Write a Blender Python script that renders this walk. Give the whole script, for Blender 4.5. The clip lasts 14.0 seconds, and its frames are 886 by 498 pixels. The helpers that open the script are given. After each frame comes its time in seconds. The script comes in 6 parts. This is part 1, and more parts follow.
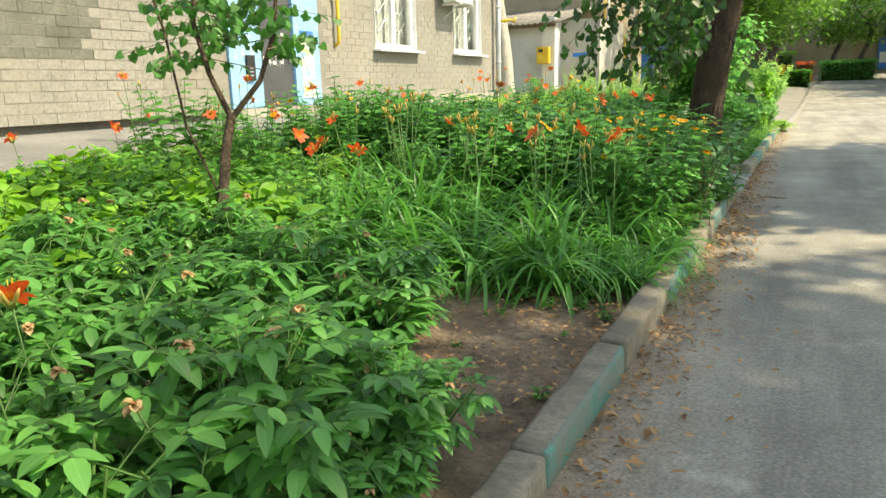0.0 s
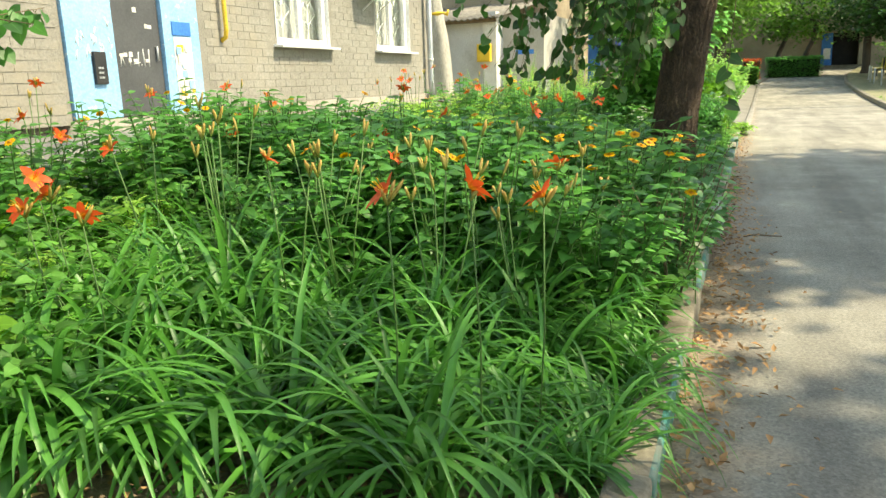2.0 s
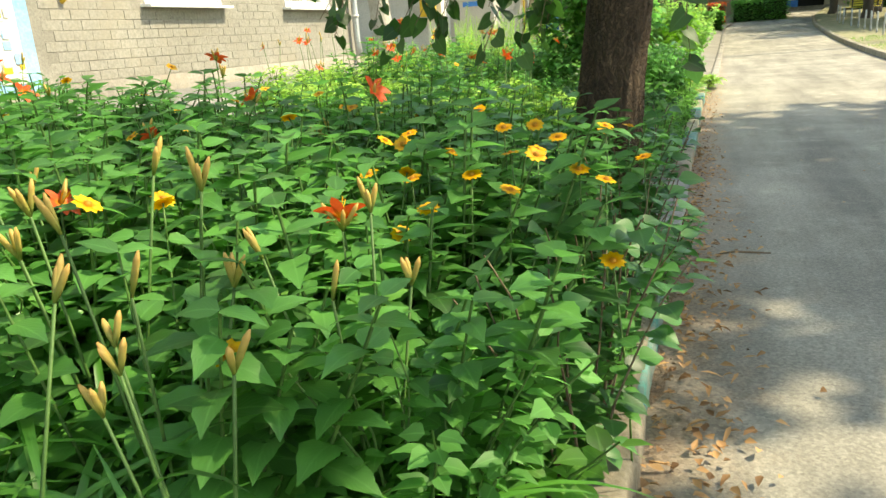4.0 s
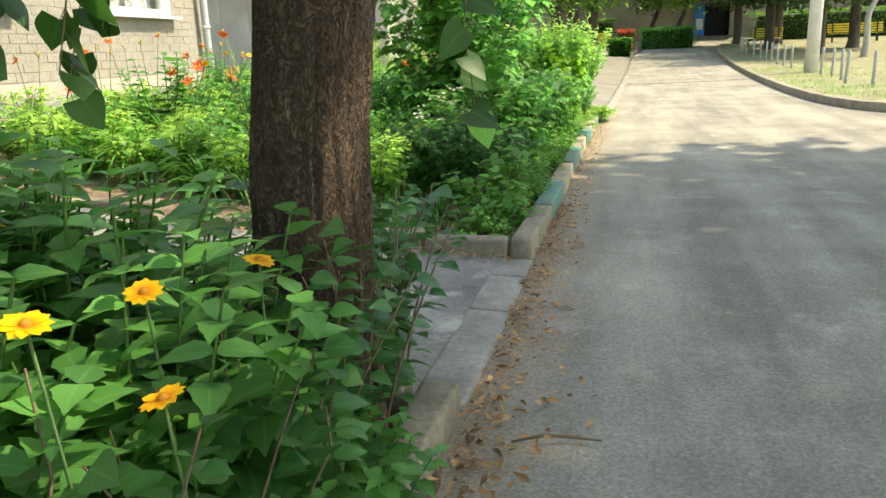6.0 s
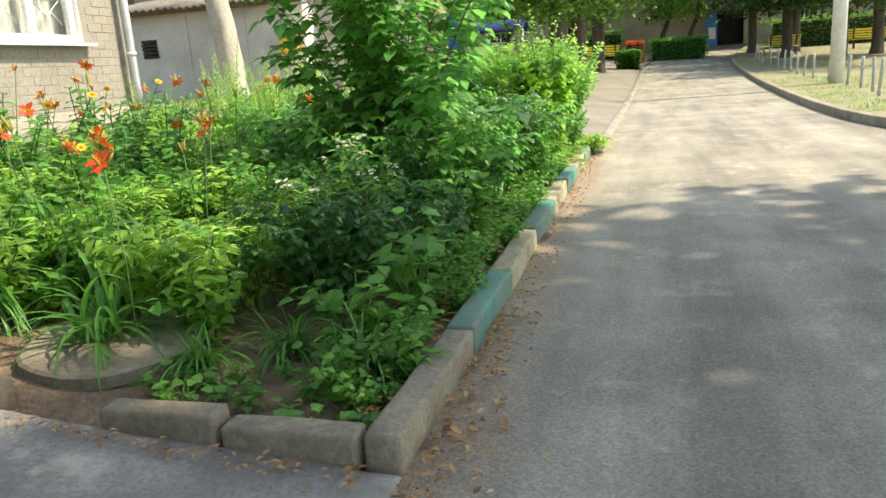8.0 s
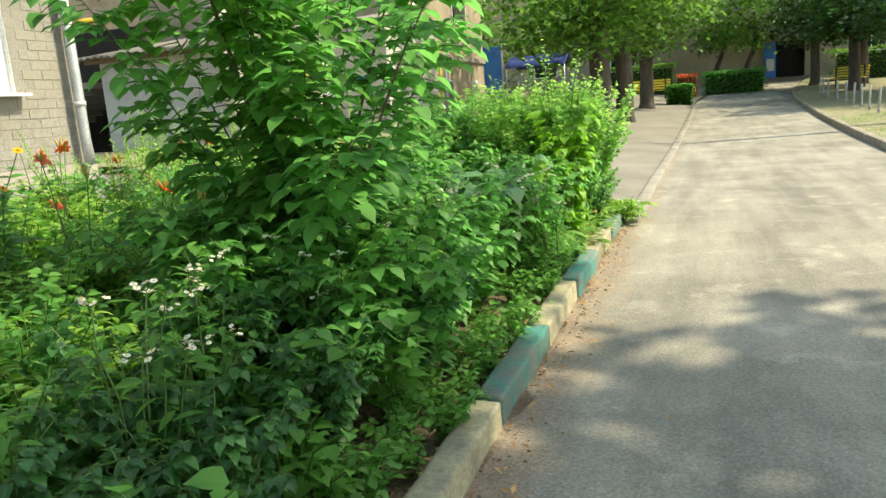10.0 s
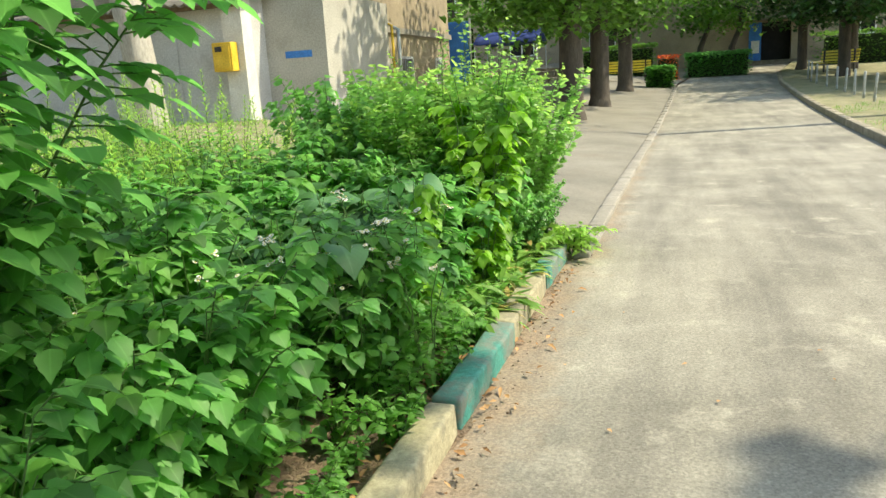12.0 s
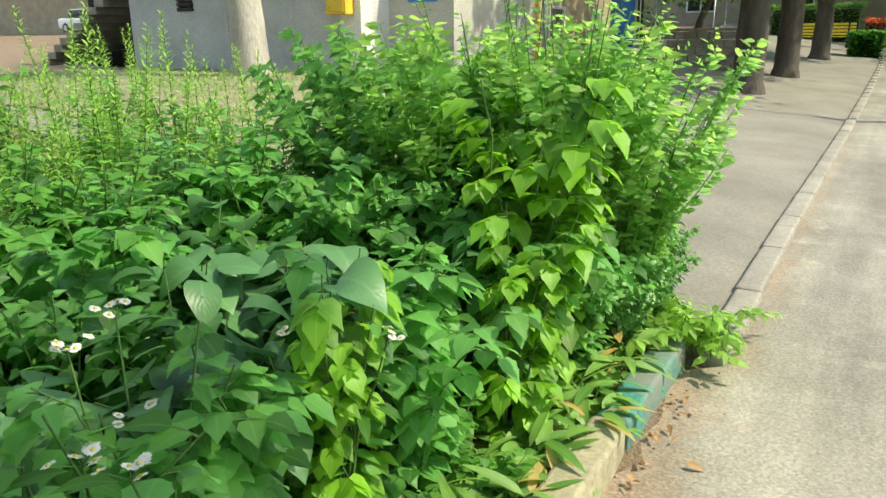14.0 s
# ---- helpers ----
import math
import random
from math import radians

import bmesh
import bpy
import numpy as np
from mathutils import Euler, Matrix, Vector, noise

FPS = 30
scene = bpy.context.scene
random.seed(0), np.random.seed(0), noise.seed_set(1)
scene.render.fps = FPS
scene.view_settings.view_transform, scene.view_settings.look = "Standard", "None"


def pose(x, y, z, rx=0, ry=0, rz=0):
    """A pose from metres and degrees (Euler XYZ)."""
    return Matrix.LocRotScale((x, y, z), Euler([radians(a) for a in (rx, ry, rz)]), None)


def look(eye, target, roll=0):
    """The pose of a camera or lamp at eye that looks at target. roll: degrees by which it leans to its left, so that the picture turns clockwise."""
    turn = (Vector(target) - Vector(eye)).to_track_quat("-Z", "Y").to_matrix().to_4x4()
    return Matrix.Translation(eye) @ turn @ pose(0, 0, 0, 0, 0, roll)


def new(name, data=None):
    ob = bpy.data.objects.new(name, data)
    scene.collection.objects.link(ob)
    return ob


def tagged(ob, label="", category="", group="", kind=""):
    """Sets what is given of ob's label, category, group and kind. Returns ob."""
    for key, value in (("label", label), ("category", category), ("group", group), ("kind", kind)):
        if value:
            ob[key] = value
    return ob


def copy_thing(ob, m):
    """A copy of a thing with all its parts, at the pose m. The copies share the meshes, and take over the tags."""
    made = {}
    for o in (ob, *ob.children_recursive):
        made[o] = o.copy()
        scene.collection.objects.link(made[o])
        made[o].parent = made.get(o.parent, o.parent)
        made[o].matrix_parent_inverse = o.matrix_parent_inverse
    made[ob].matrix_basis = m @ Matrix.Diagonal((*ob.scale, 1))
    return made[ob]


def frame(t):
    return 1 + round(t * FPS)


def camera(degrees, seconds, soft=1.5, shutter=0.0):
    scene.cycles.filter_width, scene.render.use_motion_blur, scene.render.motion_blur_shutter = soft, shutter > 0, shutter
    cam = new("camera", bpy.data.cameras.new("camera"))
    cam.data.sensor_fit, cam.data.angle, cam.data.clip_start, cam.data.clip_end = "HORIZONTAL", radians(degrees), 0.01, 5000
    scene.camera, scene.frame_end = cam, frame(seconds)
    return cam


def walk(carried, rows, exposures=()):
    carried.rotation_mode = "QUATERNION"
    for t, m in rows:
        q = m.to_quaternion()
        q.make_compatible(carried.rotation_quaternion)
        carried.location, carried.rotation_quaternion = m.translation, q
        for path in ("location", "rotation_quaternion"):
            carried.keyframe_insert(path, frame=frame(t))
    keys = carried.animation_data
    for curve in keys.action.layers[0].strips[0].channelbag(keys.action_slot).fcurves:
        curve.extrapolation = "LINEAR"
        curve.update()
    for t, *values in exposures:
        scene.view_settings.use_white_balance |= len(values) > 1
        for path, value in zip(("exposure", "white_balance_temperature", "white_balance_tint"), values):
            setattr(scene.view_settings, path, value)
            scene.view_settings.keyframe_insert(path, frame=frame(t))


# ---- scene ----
cam = camera(62.0, 14.0, shutter=0.0)
EXPOSURE, SKY, SUN = 1.2, 0.15, 2.45
PATH = [
    (0, (0.606, 0.4, 1.168), (-0.265, 2.147, 0.734), -1.5),
    (0.5, (0.396, 0.89, 1.181), (-0.481, 2.641, 0.773), -1.7),
    (1, (0.29, 1.446, 1.181), (-0.523, 3.231, 0.789), -2.6),
    (1.5, (0.223, 1.893, 1.18), (-0.568, 3.687, 0.784), -2.1),
    (2, (0.199, 2.378, 1.189), (-0.556, 4.177, 0.749), -1.9),
    (2.2, (0.201, 2.594, 1.199), (-0.545, 4.377, 0.683), -1.8),
    (4.3, (0.171, 4.551, 1.174), (-0.514, 6.349, 0.625), -4.4),
    (4.5, (0.212, 4.74, 1.197), (-0.485, 6.539, 0.669), -4.5),
    (5, (0.277, 5.196, 1.162), (-0.379, 7.008, 0.627), -3.1),
    (5.5, (0.418, 5.668, 1.15), (-0.095, 7.529, 0.629), -3.3),
    (6, (0.513, 6.155, 1.144), (0.024, 8.024, 0.628), -2.3),
    (6.5, (0.605, 6.632, 1.167), (0.133, 8.5, 0.631), -2.5),
    (7, (0.667, 7.122, 1.184), (0.21, 8.999, 0.664), -2.3),
    (7.5, (0.662, 7.634, 1.193), (0.208, 9.517, 0.695), -1.5),
    (7.7, (0.686, 7.859, 1.195), (0.205, 9.738, 0.704), -2.5),
    (9.8, (0.769, 9.969, 1.307), (0.08, 11.808, 0.927), -3.8),
    (10, (0.788, 10.229, 1.325), (0.121, 12.076, 0.945), -4.4),
    (10.5, (0.766, 10.832, 1.318), (0.095, 12.672, 0.912), -2.9),
    (11, (0.828, 11.389, 1.315), (0.18, 13.23, 0.877), -4.4),
    (11.5, (0.819, 11.899, 1.335), (0.181, 13.741, 0.886), -2.7),
    (12, (0.825, 12.442, 1.357), (0.207, 14.292, 0.915), -3.4),
    (12.5, (0.796, 13.004, 1.378), (0.106, 14.832, 0.948), -4.0),
    (13, (0.745, 13.572, 1.392), (0.027, 15.386, 0.954), -2.6),
    (13.5, (0.7, 14.118, 1.409), (-0.154, 15.863, 0.935), -2.7),
    (14, (0.607, 14.703, 1.415), (-0.369, 16.358, 0.861), -0.5),
]
walk(cam, [(t, look(eye, target, roll)) for t, eye, target, roll in PATH],
     [(0.0, EXPOSURE + 0.42, 9000, 3), (2.2, EXPOSURE + 0.48, 9000, 1), (5.0, EXPOSURE + 0.53, 9300, 2), (6.5, EXPOSURE + 0.58, 8800, 6), (7.0, EXPOSURE + 0.68, 8700, 7), (7.5, EXPOSURE + 0.53, 8600, 8), (10.0, EXPOSURE + 0.25, 8700, 1), (11.5, EXPOSURE + 0.18, 8600, 1), (12.5, EXPOSURE + 0.12, 8000, 2), (14.0, EXPOSURE + 0.06, 8000, 0)])

# ---- light ----
SUN_DIR = Vector((0.60, 0.20, 0.78)).normalized()
world = bpy.data.worlds.new("sky")
scene.world = world
world.use_nodes = True
wn = world.node_tree.nodes
wn.clear()
sky = wn.new("ShaderNodeTexSky")
sky.sky_type = "NISHITA"
sky.sun_disc = False
sky.sun_elevation = math.asin(SUN_DIR.z)
sky.sun_rotation = math.atan2(SUN_DIR.x, SUN_DIR.y)
wbg = wn.new("ShaderNodeBackground")
wbg.inputs["Strength"].default_value = SKY
wout = wn.new("ShaderNodeOutputWorld")
world.node_tree.links.new(sky.outputs[0], wbg.inputs[0])
world.node_tree.links.new(wbg.outputs[0], wout.inputs[0])
sun_data = bpy.data.lights.new("sun", "SUN")
sun_data.energy, sun_data.angle, sun_data.color = SUN, radians(1.0), (1.0, 0.965, 0.895)
sun_ob = new("sun", sun_data)
sun_ob.matrix_world = look(SUN_DIR * 60, (0, 0, 0))


# ---- materials ----
def rgb(c):
    return (c[0], c[1], c[2], 1.0)


def node(nt, kind, **values):
    n = nt.nodes.new(kind)
    for key, value in values.items():
        n.inputs[key.replace("_", " ")].default_value = value
    return n


def ramp(nt, src, stops):
    r = nt.nodes.new("ShaderNodeValToRGB")
    els = r.color_ramp.elements
    while len(els) < len(stops):
        els.new(0.5)
    for e, (p, c) in zip(els, stops):
        e.position, e.color = p, rgb(c)
    nt.links.new(src, r.inputs[0])
    return r.outputs[0]


def mixc(nt, fac, a, b, mode="MIX"):
    m = nt.nodes.new("ShaderNodeMix")
    m.data_type, m.blend_type = "RGBA", mode
    for k, v in ((0, fac), (6, a), (7, b)):
        if isinstance(v, (int, float)):
            m.inputs[k].default_value = v
        elif isinstance(v, tuple):
            m.inputs[k].default_value = rgb(v)
        else:
            nt.links.new(v, m.inputs[k])
    return m.outputs[2]


def start_material(name):
    m = bpy.data.materials.new(name)
    m.use_nodes = True
    nt = m.node_tree
    return m, nt, nt.nodes["Principled BSDF"]


def noise_of(nt, vec, scale, detail=4.0, rough=0.55):
    n = node(nt, "ShaderNodeTexNoise", Scale=scale, Detail=detail, Roughness=rough)
    nt.links.new(vec, n.inputs["Vector"])
    return n.outputs[0]


def surface(name, dark, light, rough=0.85, coarse=1.5, fine=40.0, bump=0.25, metal=0.0, spots=None, per_piece=0.0, stretch=(1, 1, 1), bump_size=0.01):
    """A weathered surface: two scales of variation, relief and, where given, spots of another colour."""
    m, nt, bsdf = start_material(name)
    co = nt.nodes.new("ShaderNodeTexCoord")
    mp = node(nt, "ShaderNodeMapping", Scale=stretch)
    geo = nt.nodes.new("ShaderNodeNewGeometry")
    nt.links.new(geo.outputs["Position"], mp.inputs[0])
    a = noise_of(nt, mp.outputs[0], coarse, 5.0, 0.6)
    b = noise_of(nt, mp.outputs[0], fine, 6.0, 0.65)
    col = ramp(nt, a, [(0.3, dark), (0.7, light)])
    grain = ramp(nt, b, [(0.3, (0.62, 0.62, 0.62)), (0.7, (1.25, 1.25, 1.25))])
    col = mixc(nt, 0.75, col, grain, "MULTIPLY")
    if spots:
        c, scale, lo, hi = spots
        s = noise_of(nt, mp.outputs[0], scale, 6.0, 0.7)
        f = ramp(nt, s, [(lo, (0, 0, 0)), (hi, (1, 1, 1))])
        col = mixc(nt, f, col, c)
    if per_piece:
        oi = nt.nodes.new("ShaderNodeObjectInfo")
        g = ramp(nt, oi.outputs["Random"], [(0.0, (1 - per_piece,) * 3), (1.0, (1 + per_piece,) * 3)])
        col = mixc(nt, 1.0, col, g, "MULTIPLY")
        g2 = ramp(nt, geo.outputs["Random Per Island"], [(0.0, (1 - per_piece,) * 3), (1.0, (1 + per_piece,) * 3)])
        col = mixc(nt, 1.0, col, g2, "MULTIPLY")
    nt.links.new(col, bsdf.inputs["Base Color"])
    bsdf.inputs["Roughness"].default_value = rough
    bsdf.inputs["Metallic"].default_value = metal
    bp = node(nt, "ShaderNodeBump", Strength=bump, Distance=bump_size)
    nt.links.new(b, bp.inputs["Height"])
    nt.links.new(bp.outputs[0], bsdf.inputs["Normal"])
    return m


def leafy(name, dark, light, through_col=None, trans=0.35, rough=0.45, rib=0.25, yellow=None):
    """Leaf: colour by leaf, paler midrib and side veins, light shining through."""
    m, nt, bsdf = start_material(name)
    geo = nt.nodes.new("ShaderNodeNewGeometry")
    uv = nt.nodes.new("ShaderNodeTexCoord")
    mid = tuple((a + b) / 2 for a, b in zip(dark, light))
    stops = [(0.0, tuple(a * 0.45 for a in dark)), (0.5, mid), (0.95, tuple(a * 1.1 for a in light))]
    if yellow:
        stops = [(0.0, dark), (0.6, light), (0.88, light), (0.94, yellow)]
    col = ramp(nt, geo.outputs["Random Per Island"], stops)
    n = noise_of(nt, geo.outputs["Position"], 9.0, 3.0)
    col = mixc(nt, 0.6, col, ramp(nt, n, [(0.3, (0.7, 0.72, 0.7)), (0.7, (1.2, 1.15, 1.1))]), "MULTIPLY")
    sep = nt.nodes.new("ShaderNodeSeparateXYZ")
    nt.links.new(uv.outputs["UV"], sep.inputs[0])
    ab = nt.nodes.new("ShaderNodeMath")
    ab.operation = "ABSOLUTE"
    nt.links.new(sep.outputs[1], ab.inputs[0])
    ribf = ramp(nt, ab.outputs[0], [(0.0, (rib, rib, rib)), (0.12, (0, 0, 0))])
    col = mixc(nt, ribf, col, tuple(min(1, c * 1.8 + 0.05) for c in light))
    vein = nt.nodes.new("ShaderNodeMath")
    vein.operation = "MULTIPLY_ADD"
    nt.links.new(ab.outputs[0], vein.inputs[0])
    vein.inputs[1].default_value = -0.45
    nt.links.new(sep.outputs[0], vein.inputs[2])
    w = nt.nodes.new("ShaderNodeMath")
    w.operation = "MULTIPLY"
    w.inputs[1].default_value = 50.0
    nt.links.new(vein.outputs[0], w.inputs[0])
    sn = nt.nodes.new("ShaderNodeMath")
    sn.operation = "SINE"
    nt.links.new(w.outputs[0], sn.inputs[0])
    bp = node(nt, "ShaderNodeBump", Strength=0.10, Distance=0.002)
    nt.links.new(sn.outputs[0], bp.inputs["Height"])
    nt.links.new(bp.outputs[0], bsdf.inputs["Normal"])
    nt.links.new(col, bsdf.inputs["Base Color"])
    bsdf.inputs["Roughness"].default_value = rough
    bsdf.inputs["Specular IOR Level"].default_value = 0.5
    tr = nt.nodes.new("ShaderNodeBsdfTranslucent")
    tcol = mixc(nt, 0.55, col, through_col or tuple(min(1, c * 2.2) for c in light))
    nt.links.new(tcol, tr.inputs[0])
    mx = nt.nodes.new("ShaderNodeMixShader")
    mx.inputs[0].default_value = trans
    nt.links.new(bsdf.outputs[0], mx.inputs[1])
    nt.links.new(tr.outputs[0], mx.inputs[2])
    nt.links.new(mx.outputs[0], nt.nodes["Material Output"].inputs[0])
    return m


def petal(name, inner, outer, reach=0.35, trans=0.3):
    m, nt, bsdf = start_material(name)
    uv = nt.nodes.new("ShaderNodeTexCoord")
    sep = nt.nodes.new("ShaderNodeSeparateXYZ")
    nt.links.new(uv.outputs["UV"], sep.inputs[0])
    col = ramp(nt, sep.outputs[0], [(0.1, inner), (reach, outer)])
    geo = nt.nodes.new("ShaderNodeNewGeometry")
    n = noise_of(nt, geo.outputs["Position"], 60.0, 2.0)
    col = mixc(nt, 0.5, col, ramp(nt, n, [(0.3, (0.8, 0.75, 0.7)), (0.7, (1.15, 1.15, 1.1))]), "MULTIPLY")
    nt.links.new(col, bsdf.inputs["Base Color"])
    bsdf.inputs["Roughness"].default_value = 0.55
    tr = nt.nodes.new("ShaderNodeBsdfTranslucent")
    nt.links.new(col, tr.inputs[0])
    mx = nt.nodes.new("ShaderNodeMixShader")
    mx.inputs[0].default_value = trans
    nt.links.new(bsdf.outputs[0], mx.inputs[1])
    nt.links.new(tr.outputs[0], mx.inputs[2])
    nt.links.new(mx.outputs[0], nt.nodes["Material Output"].inputs[0])
    return m


M_ASPHALT = surface("worn_asphalt", (0.195, 0.184, 0.158), (0.352, 0.333, 0.288), 0.92, 0.8, 70.0, 0.4, spots=((0.43, 0.405, 0.345), 2.2, 0.55, 0.75), bump_size=0.012)


def dusty_road(m):
    """Brown dust gathered along the kerb, coarse chippings and faint tyre-worn streaks on the asphalt."""
    nt = m.node_tree
    bsdf = nt.nodes["Principled BSDF"]
    old = bsdf.inputs["Base Color"].links[0].from_socket
    geo = nt.nodes.new("ShaderNodeNewGeometry")
    sep = nt.nodes.new("ShaderNodeSeparateXYZ")
    nt.links.new(geo.outputs["Position"], sep.inputs[0])
    n = noise_of(nt, geo.outputs["Position"], 2.6, 7.0, 0.7)
    add = nt.nodes.new("ShaderNodeMath")
    add.operation = "MULTIPLY_ADD"
    nt.links.new(n, add.inputs[0])
    add.inputs[1].default_value = 0.9
    nt.links.new(sep.outputs[0], add.inputs[2])
    fac = ramp(nt, add.outputs[0], [(0.46, (0.9, 0.9, 0.9)), (0.80, (0, 0, 0))])
    chips = nt.nodes.new("ShaderNodeTexVoronoi")
    chips.inputs["Scale"].default_value = 95.0
    nt.links.new(geo.outputs["Position"], chips.inputs["Vector"])
    col = mixc(nt, 0.30, old, ramp(nt, chips.outputs["Color"], [(0.15, (0.42, 0.42, 0.42)), (0.9, (1.5, 1.48, 1.44))]), "MULTIPLY")
    mp = node(nt, "ShaderNodeMapping", Scale=(1.6, 0.22, 1.0))
    nt.links.new(geo.outputs["Position"], mp.inputs[0])
    st = noise_of(nt, mp.outputs[0], 1.5, 5.0, 0.6)
    col = mixc(nt, 0.7, col, ramp(nt, st, [(0.35, (0.62, 0.61, 0.61)), (0.62, (1.2, 1.19, 1.16))]), "MULTIPLY")
    dust = mixc(nt, 0.8, (0.28, 0.21, 0.15), ramp(nt, chips.outputs["Color"], [(0.1, (0.6, 0.58, 0.55)), (0.9, (1.3, 1.28, 1.25))]), "MULTIPLY")
    col = mixc(nt, fac, col, dust)
    nt.links.new(col, bsdf.inputs["Base Color"])


dusty_road(M_ASPHALT)
M_PATH = surface("cracked_path_asphalt", (0.13, 0.126, 0.122), (0.27, 0.262, 0.254), 0.93, 2.5, 50.0, 0.6, spots=((0.40, 0.39, 0.37), 3.5, 0.55, 0.7), bump_size=0.015)
M_DUST = surface("dusty_pavement", (0.172, 0.160, 0.135), (0.265, 0.247, 0.212), 0.95, 0.9, 45.0, 0.35, spots=((0.20, 0.175, 0.145), 1.3, 0.55, 0.72))
M_LOWKERB = surface("dusty_low_kerb", (0.23, 0.213, 0.185), (0.35, 0.326, 0.285), 0.92, 3.0, 40.0, 0.5, spots=((0.22, 0.20, 0.17), 4.0, 0.52, 0.72), per_piece=0.06)
M_SOIL = surface("dry_soil", (0.17, 0.115, 0.076), (0.36, 0.262, 0.180), 0.97, 3.0, 28.0, 1.0, spots=((0.075, 0.053, 0.037), 5.0, 0.55, 0.7), bump_size=0.05)
M_GRIT = surface("gutter_dirt", (0.19, 0.135, 0.10), (0.34, 0.27, 0.21), 0.97, 5.0, 60.0, 0.7, bump_size=0.01)
M_CONC = surface("kerb_concrete", (0.135, 0.114, 0.083), (0.285, 0.248, 0.190), 0.92, 4.0, 45.0, 0.6, spots=((0.12, 0.115, 0.085), 6.0, 0.52, 0.72), per_piece=0.12)
M_LAWNKERB = surface("dusty_brown_kerb_concrete", (0.22, 0.19, 0.145), (0.38, 0.34, 0.27), 0.93, 4.0, 45.0, 0.6, spots=((0.17, 0.15, 0.12), 5.0, 0.52, 0.72), per_piece=0.1)
M_BEIGE = surface("kerb_worn_yellow", (0.25, 0.225, 0.145), (0.43, 0.385, 0.26), 0.92, 4.0, 45.0, 0.6, spots=((0.17, 0.16, 0.12), 6.0, 0.50, 0.7), per_piece=0.1)
M_TEAL = surface("kerb_worn_teal_paint", (0.025, 0.15, 0.125), (0.045, 0.27, 0.225), 0.75, 5.0, 40.0, 0.45, spots=((0.145, 0.165, 0.14), 4.0, 0.42, 0.58), per_piece=0.1)
M_FLUSH = surface("flush_kerb_concrete", (0.20, 0.195, 0.18), (0.34, 0.33, 0.305), 0.9, 4.0, 40.0, 0.6, spots=((0.17, 0.165, 0.15), 5.0, 0.52, 0.72), per_piece=0.08)
M_BRICK = surface("painted_beige_brick", (0.240, 0.226, 0.196), (0.312, 0.297, 0.262), 0.93, 1.2, 30.0, 0.4, spots=((0.30, 0.268, 0.215), 0.9, 0.50, 0.72), per_piece=0.02)
M_MORTAR = surface("beige_painted_mortar", (0.222, 0.208, 0.180), (0.298, 0.282, 0.248), 0.95, 2.0, 40.0, 0.4)
M_GREYBRICK = surface("bare_grey_brick", (0.105, 0.108, 0.085), (0.20, 0.20, 0.165), 0.95, 2.5, 30.0, 0.6, per_piece=0.1)
M_PORCH = surface("pale_grey_render", (0.36, 0.34, 0.295), (0.50, 0.48, 0.43), 0.93, 0.8, 30.0, 0.35, spots=((0.30, 0.28, 0.235), 1.1, 0.54, 0.72))
M_APRON = surface("grey_house_side_asphalt", (0.140, 0.138, 0.130), (0.235, 0.230, 0.215), 0.94, 1.2, 45.0, 0.5, spots=((0.15, 0.145, 0.13), 1.8, 0.55, 0.72))
M_PLASTER = surface("grey_plaster", (0.43, 0.425, 0.415), (0.60, 0.60, 0.595), 0.92, 0.9, 30.0, 0.3, spots=((0.37, 0.355, 0.335), 1.2, 0.55, 0.75))
M_PLINTH = surface("stained_plinth_render", (0.235, 0.215, 0.182), (0.335, 0.308, 0.265), 0.93, 1.4, 35.0, 0.4, spots=((0.28, 0.24, 0.19), 1.7, 0.55, 0.72))
M_BROWN = surface("brown_stucco", (0.27, 0.215, 0.15), (0.40, 0.33, 0.235), 0.94, 1.0, 25.0, 0.4, spots=((0.18, 0.15, 0.11), 1.6, 0.55, 0.75))
M_BLUE = surface("pale_blue_paint", (0.20, 0.43, 0.68), (0.30, 0.55, 0.80), 0.7, 2.0, 30.0, 0.2, spots=((0.62, 0.70, 0.75), 7.0, 0.62, 0.68))
M_DEEPBLUE = surface("strong_blue_paint", (0.02, 0.15, 0.50), (0.04, 0.24, 0.66), 0.6, 2.0, 30.0, 0.2)
M_DOOR = surface("dark_grey_steel_door", (0.055, 0.057, 0.062), (0.085, 0.088, 0.095), 0.55, 2.0, 50.0, 0.15)
M_BLACK = surface("black_plastic", (0.012, 0.012, 0.013), (0.03, 0.03, 0.032), 0.5, 5.0, 60.0, 0.1)
# Near-black colour that paints the shade inside rooms, recesses and far windows.
M_NEARBLACK = surface("near_black_fill", (0.010, 0.009, 0.008), (0.02, 0.018, 0.016), 0.95, 3.0, 30.0, 0.1)
M_WHITE = surface("white_window_plastic", (0.74, 0.74, 0.73), (0.82, 0.82, 0.81), 0.4, 2.0, 30.0, 0.05)
M_OFFWHITE = surface("weathered_white_metal", (0.58, 0.57, 0.54), (0.72, 0.71, 0.68), 0.5, 3.0, 40.0, 0.1, spots=((0.42, 0.36, 0.28), 5.0, 0.62, 0.75))
M_YELLOW = surface("yellow_gas_paint", (0.62, 0.38, 0.03), (0.78, 0.52, 0.06), 0.55, 4.0, 40.0, 0.15)
M_PAPER = surface("faded_paper_notices", (0.62, 0.60, 0.55), (0.80, 0.78, 0.74), 0.85, 6.0, 30.0, 0.1)
M_TRACERY = surface("bluish_window_grille", (0.33, 0.36, 0.38), (0.48, 0.50, 0.52), 0.5, 5.0, 40.0, 0.1)
M_CURTAIN = surface("pale_net_curtain", (0.30, 0.30, 0.29), (0.46, 0.46, 0.45), 0.9, 2.0, 18.0, 0.2, stretch=(1, 6, 0.4))
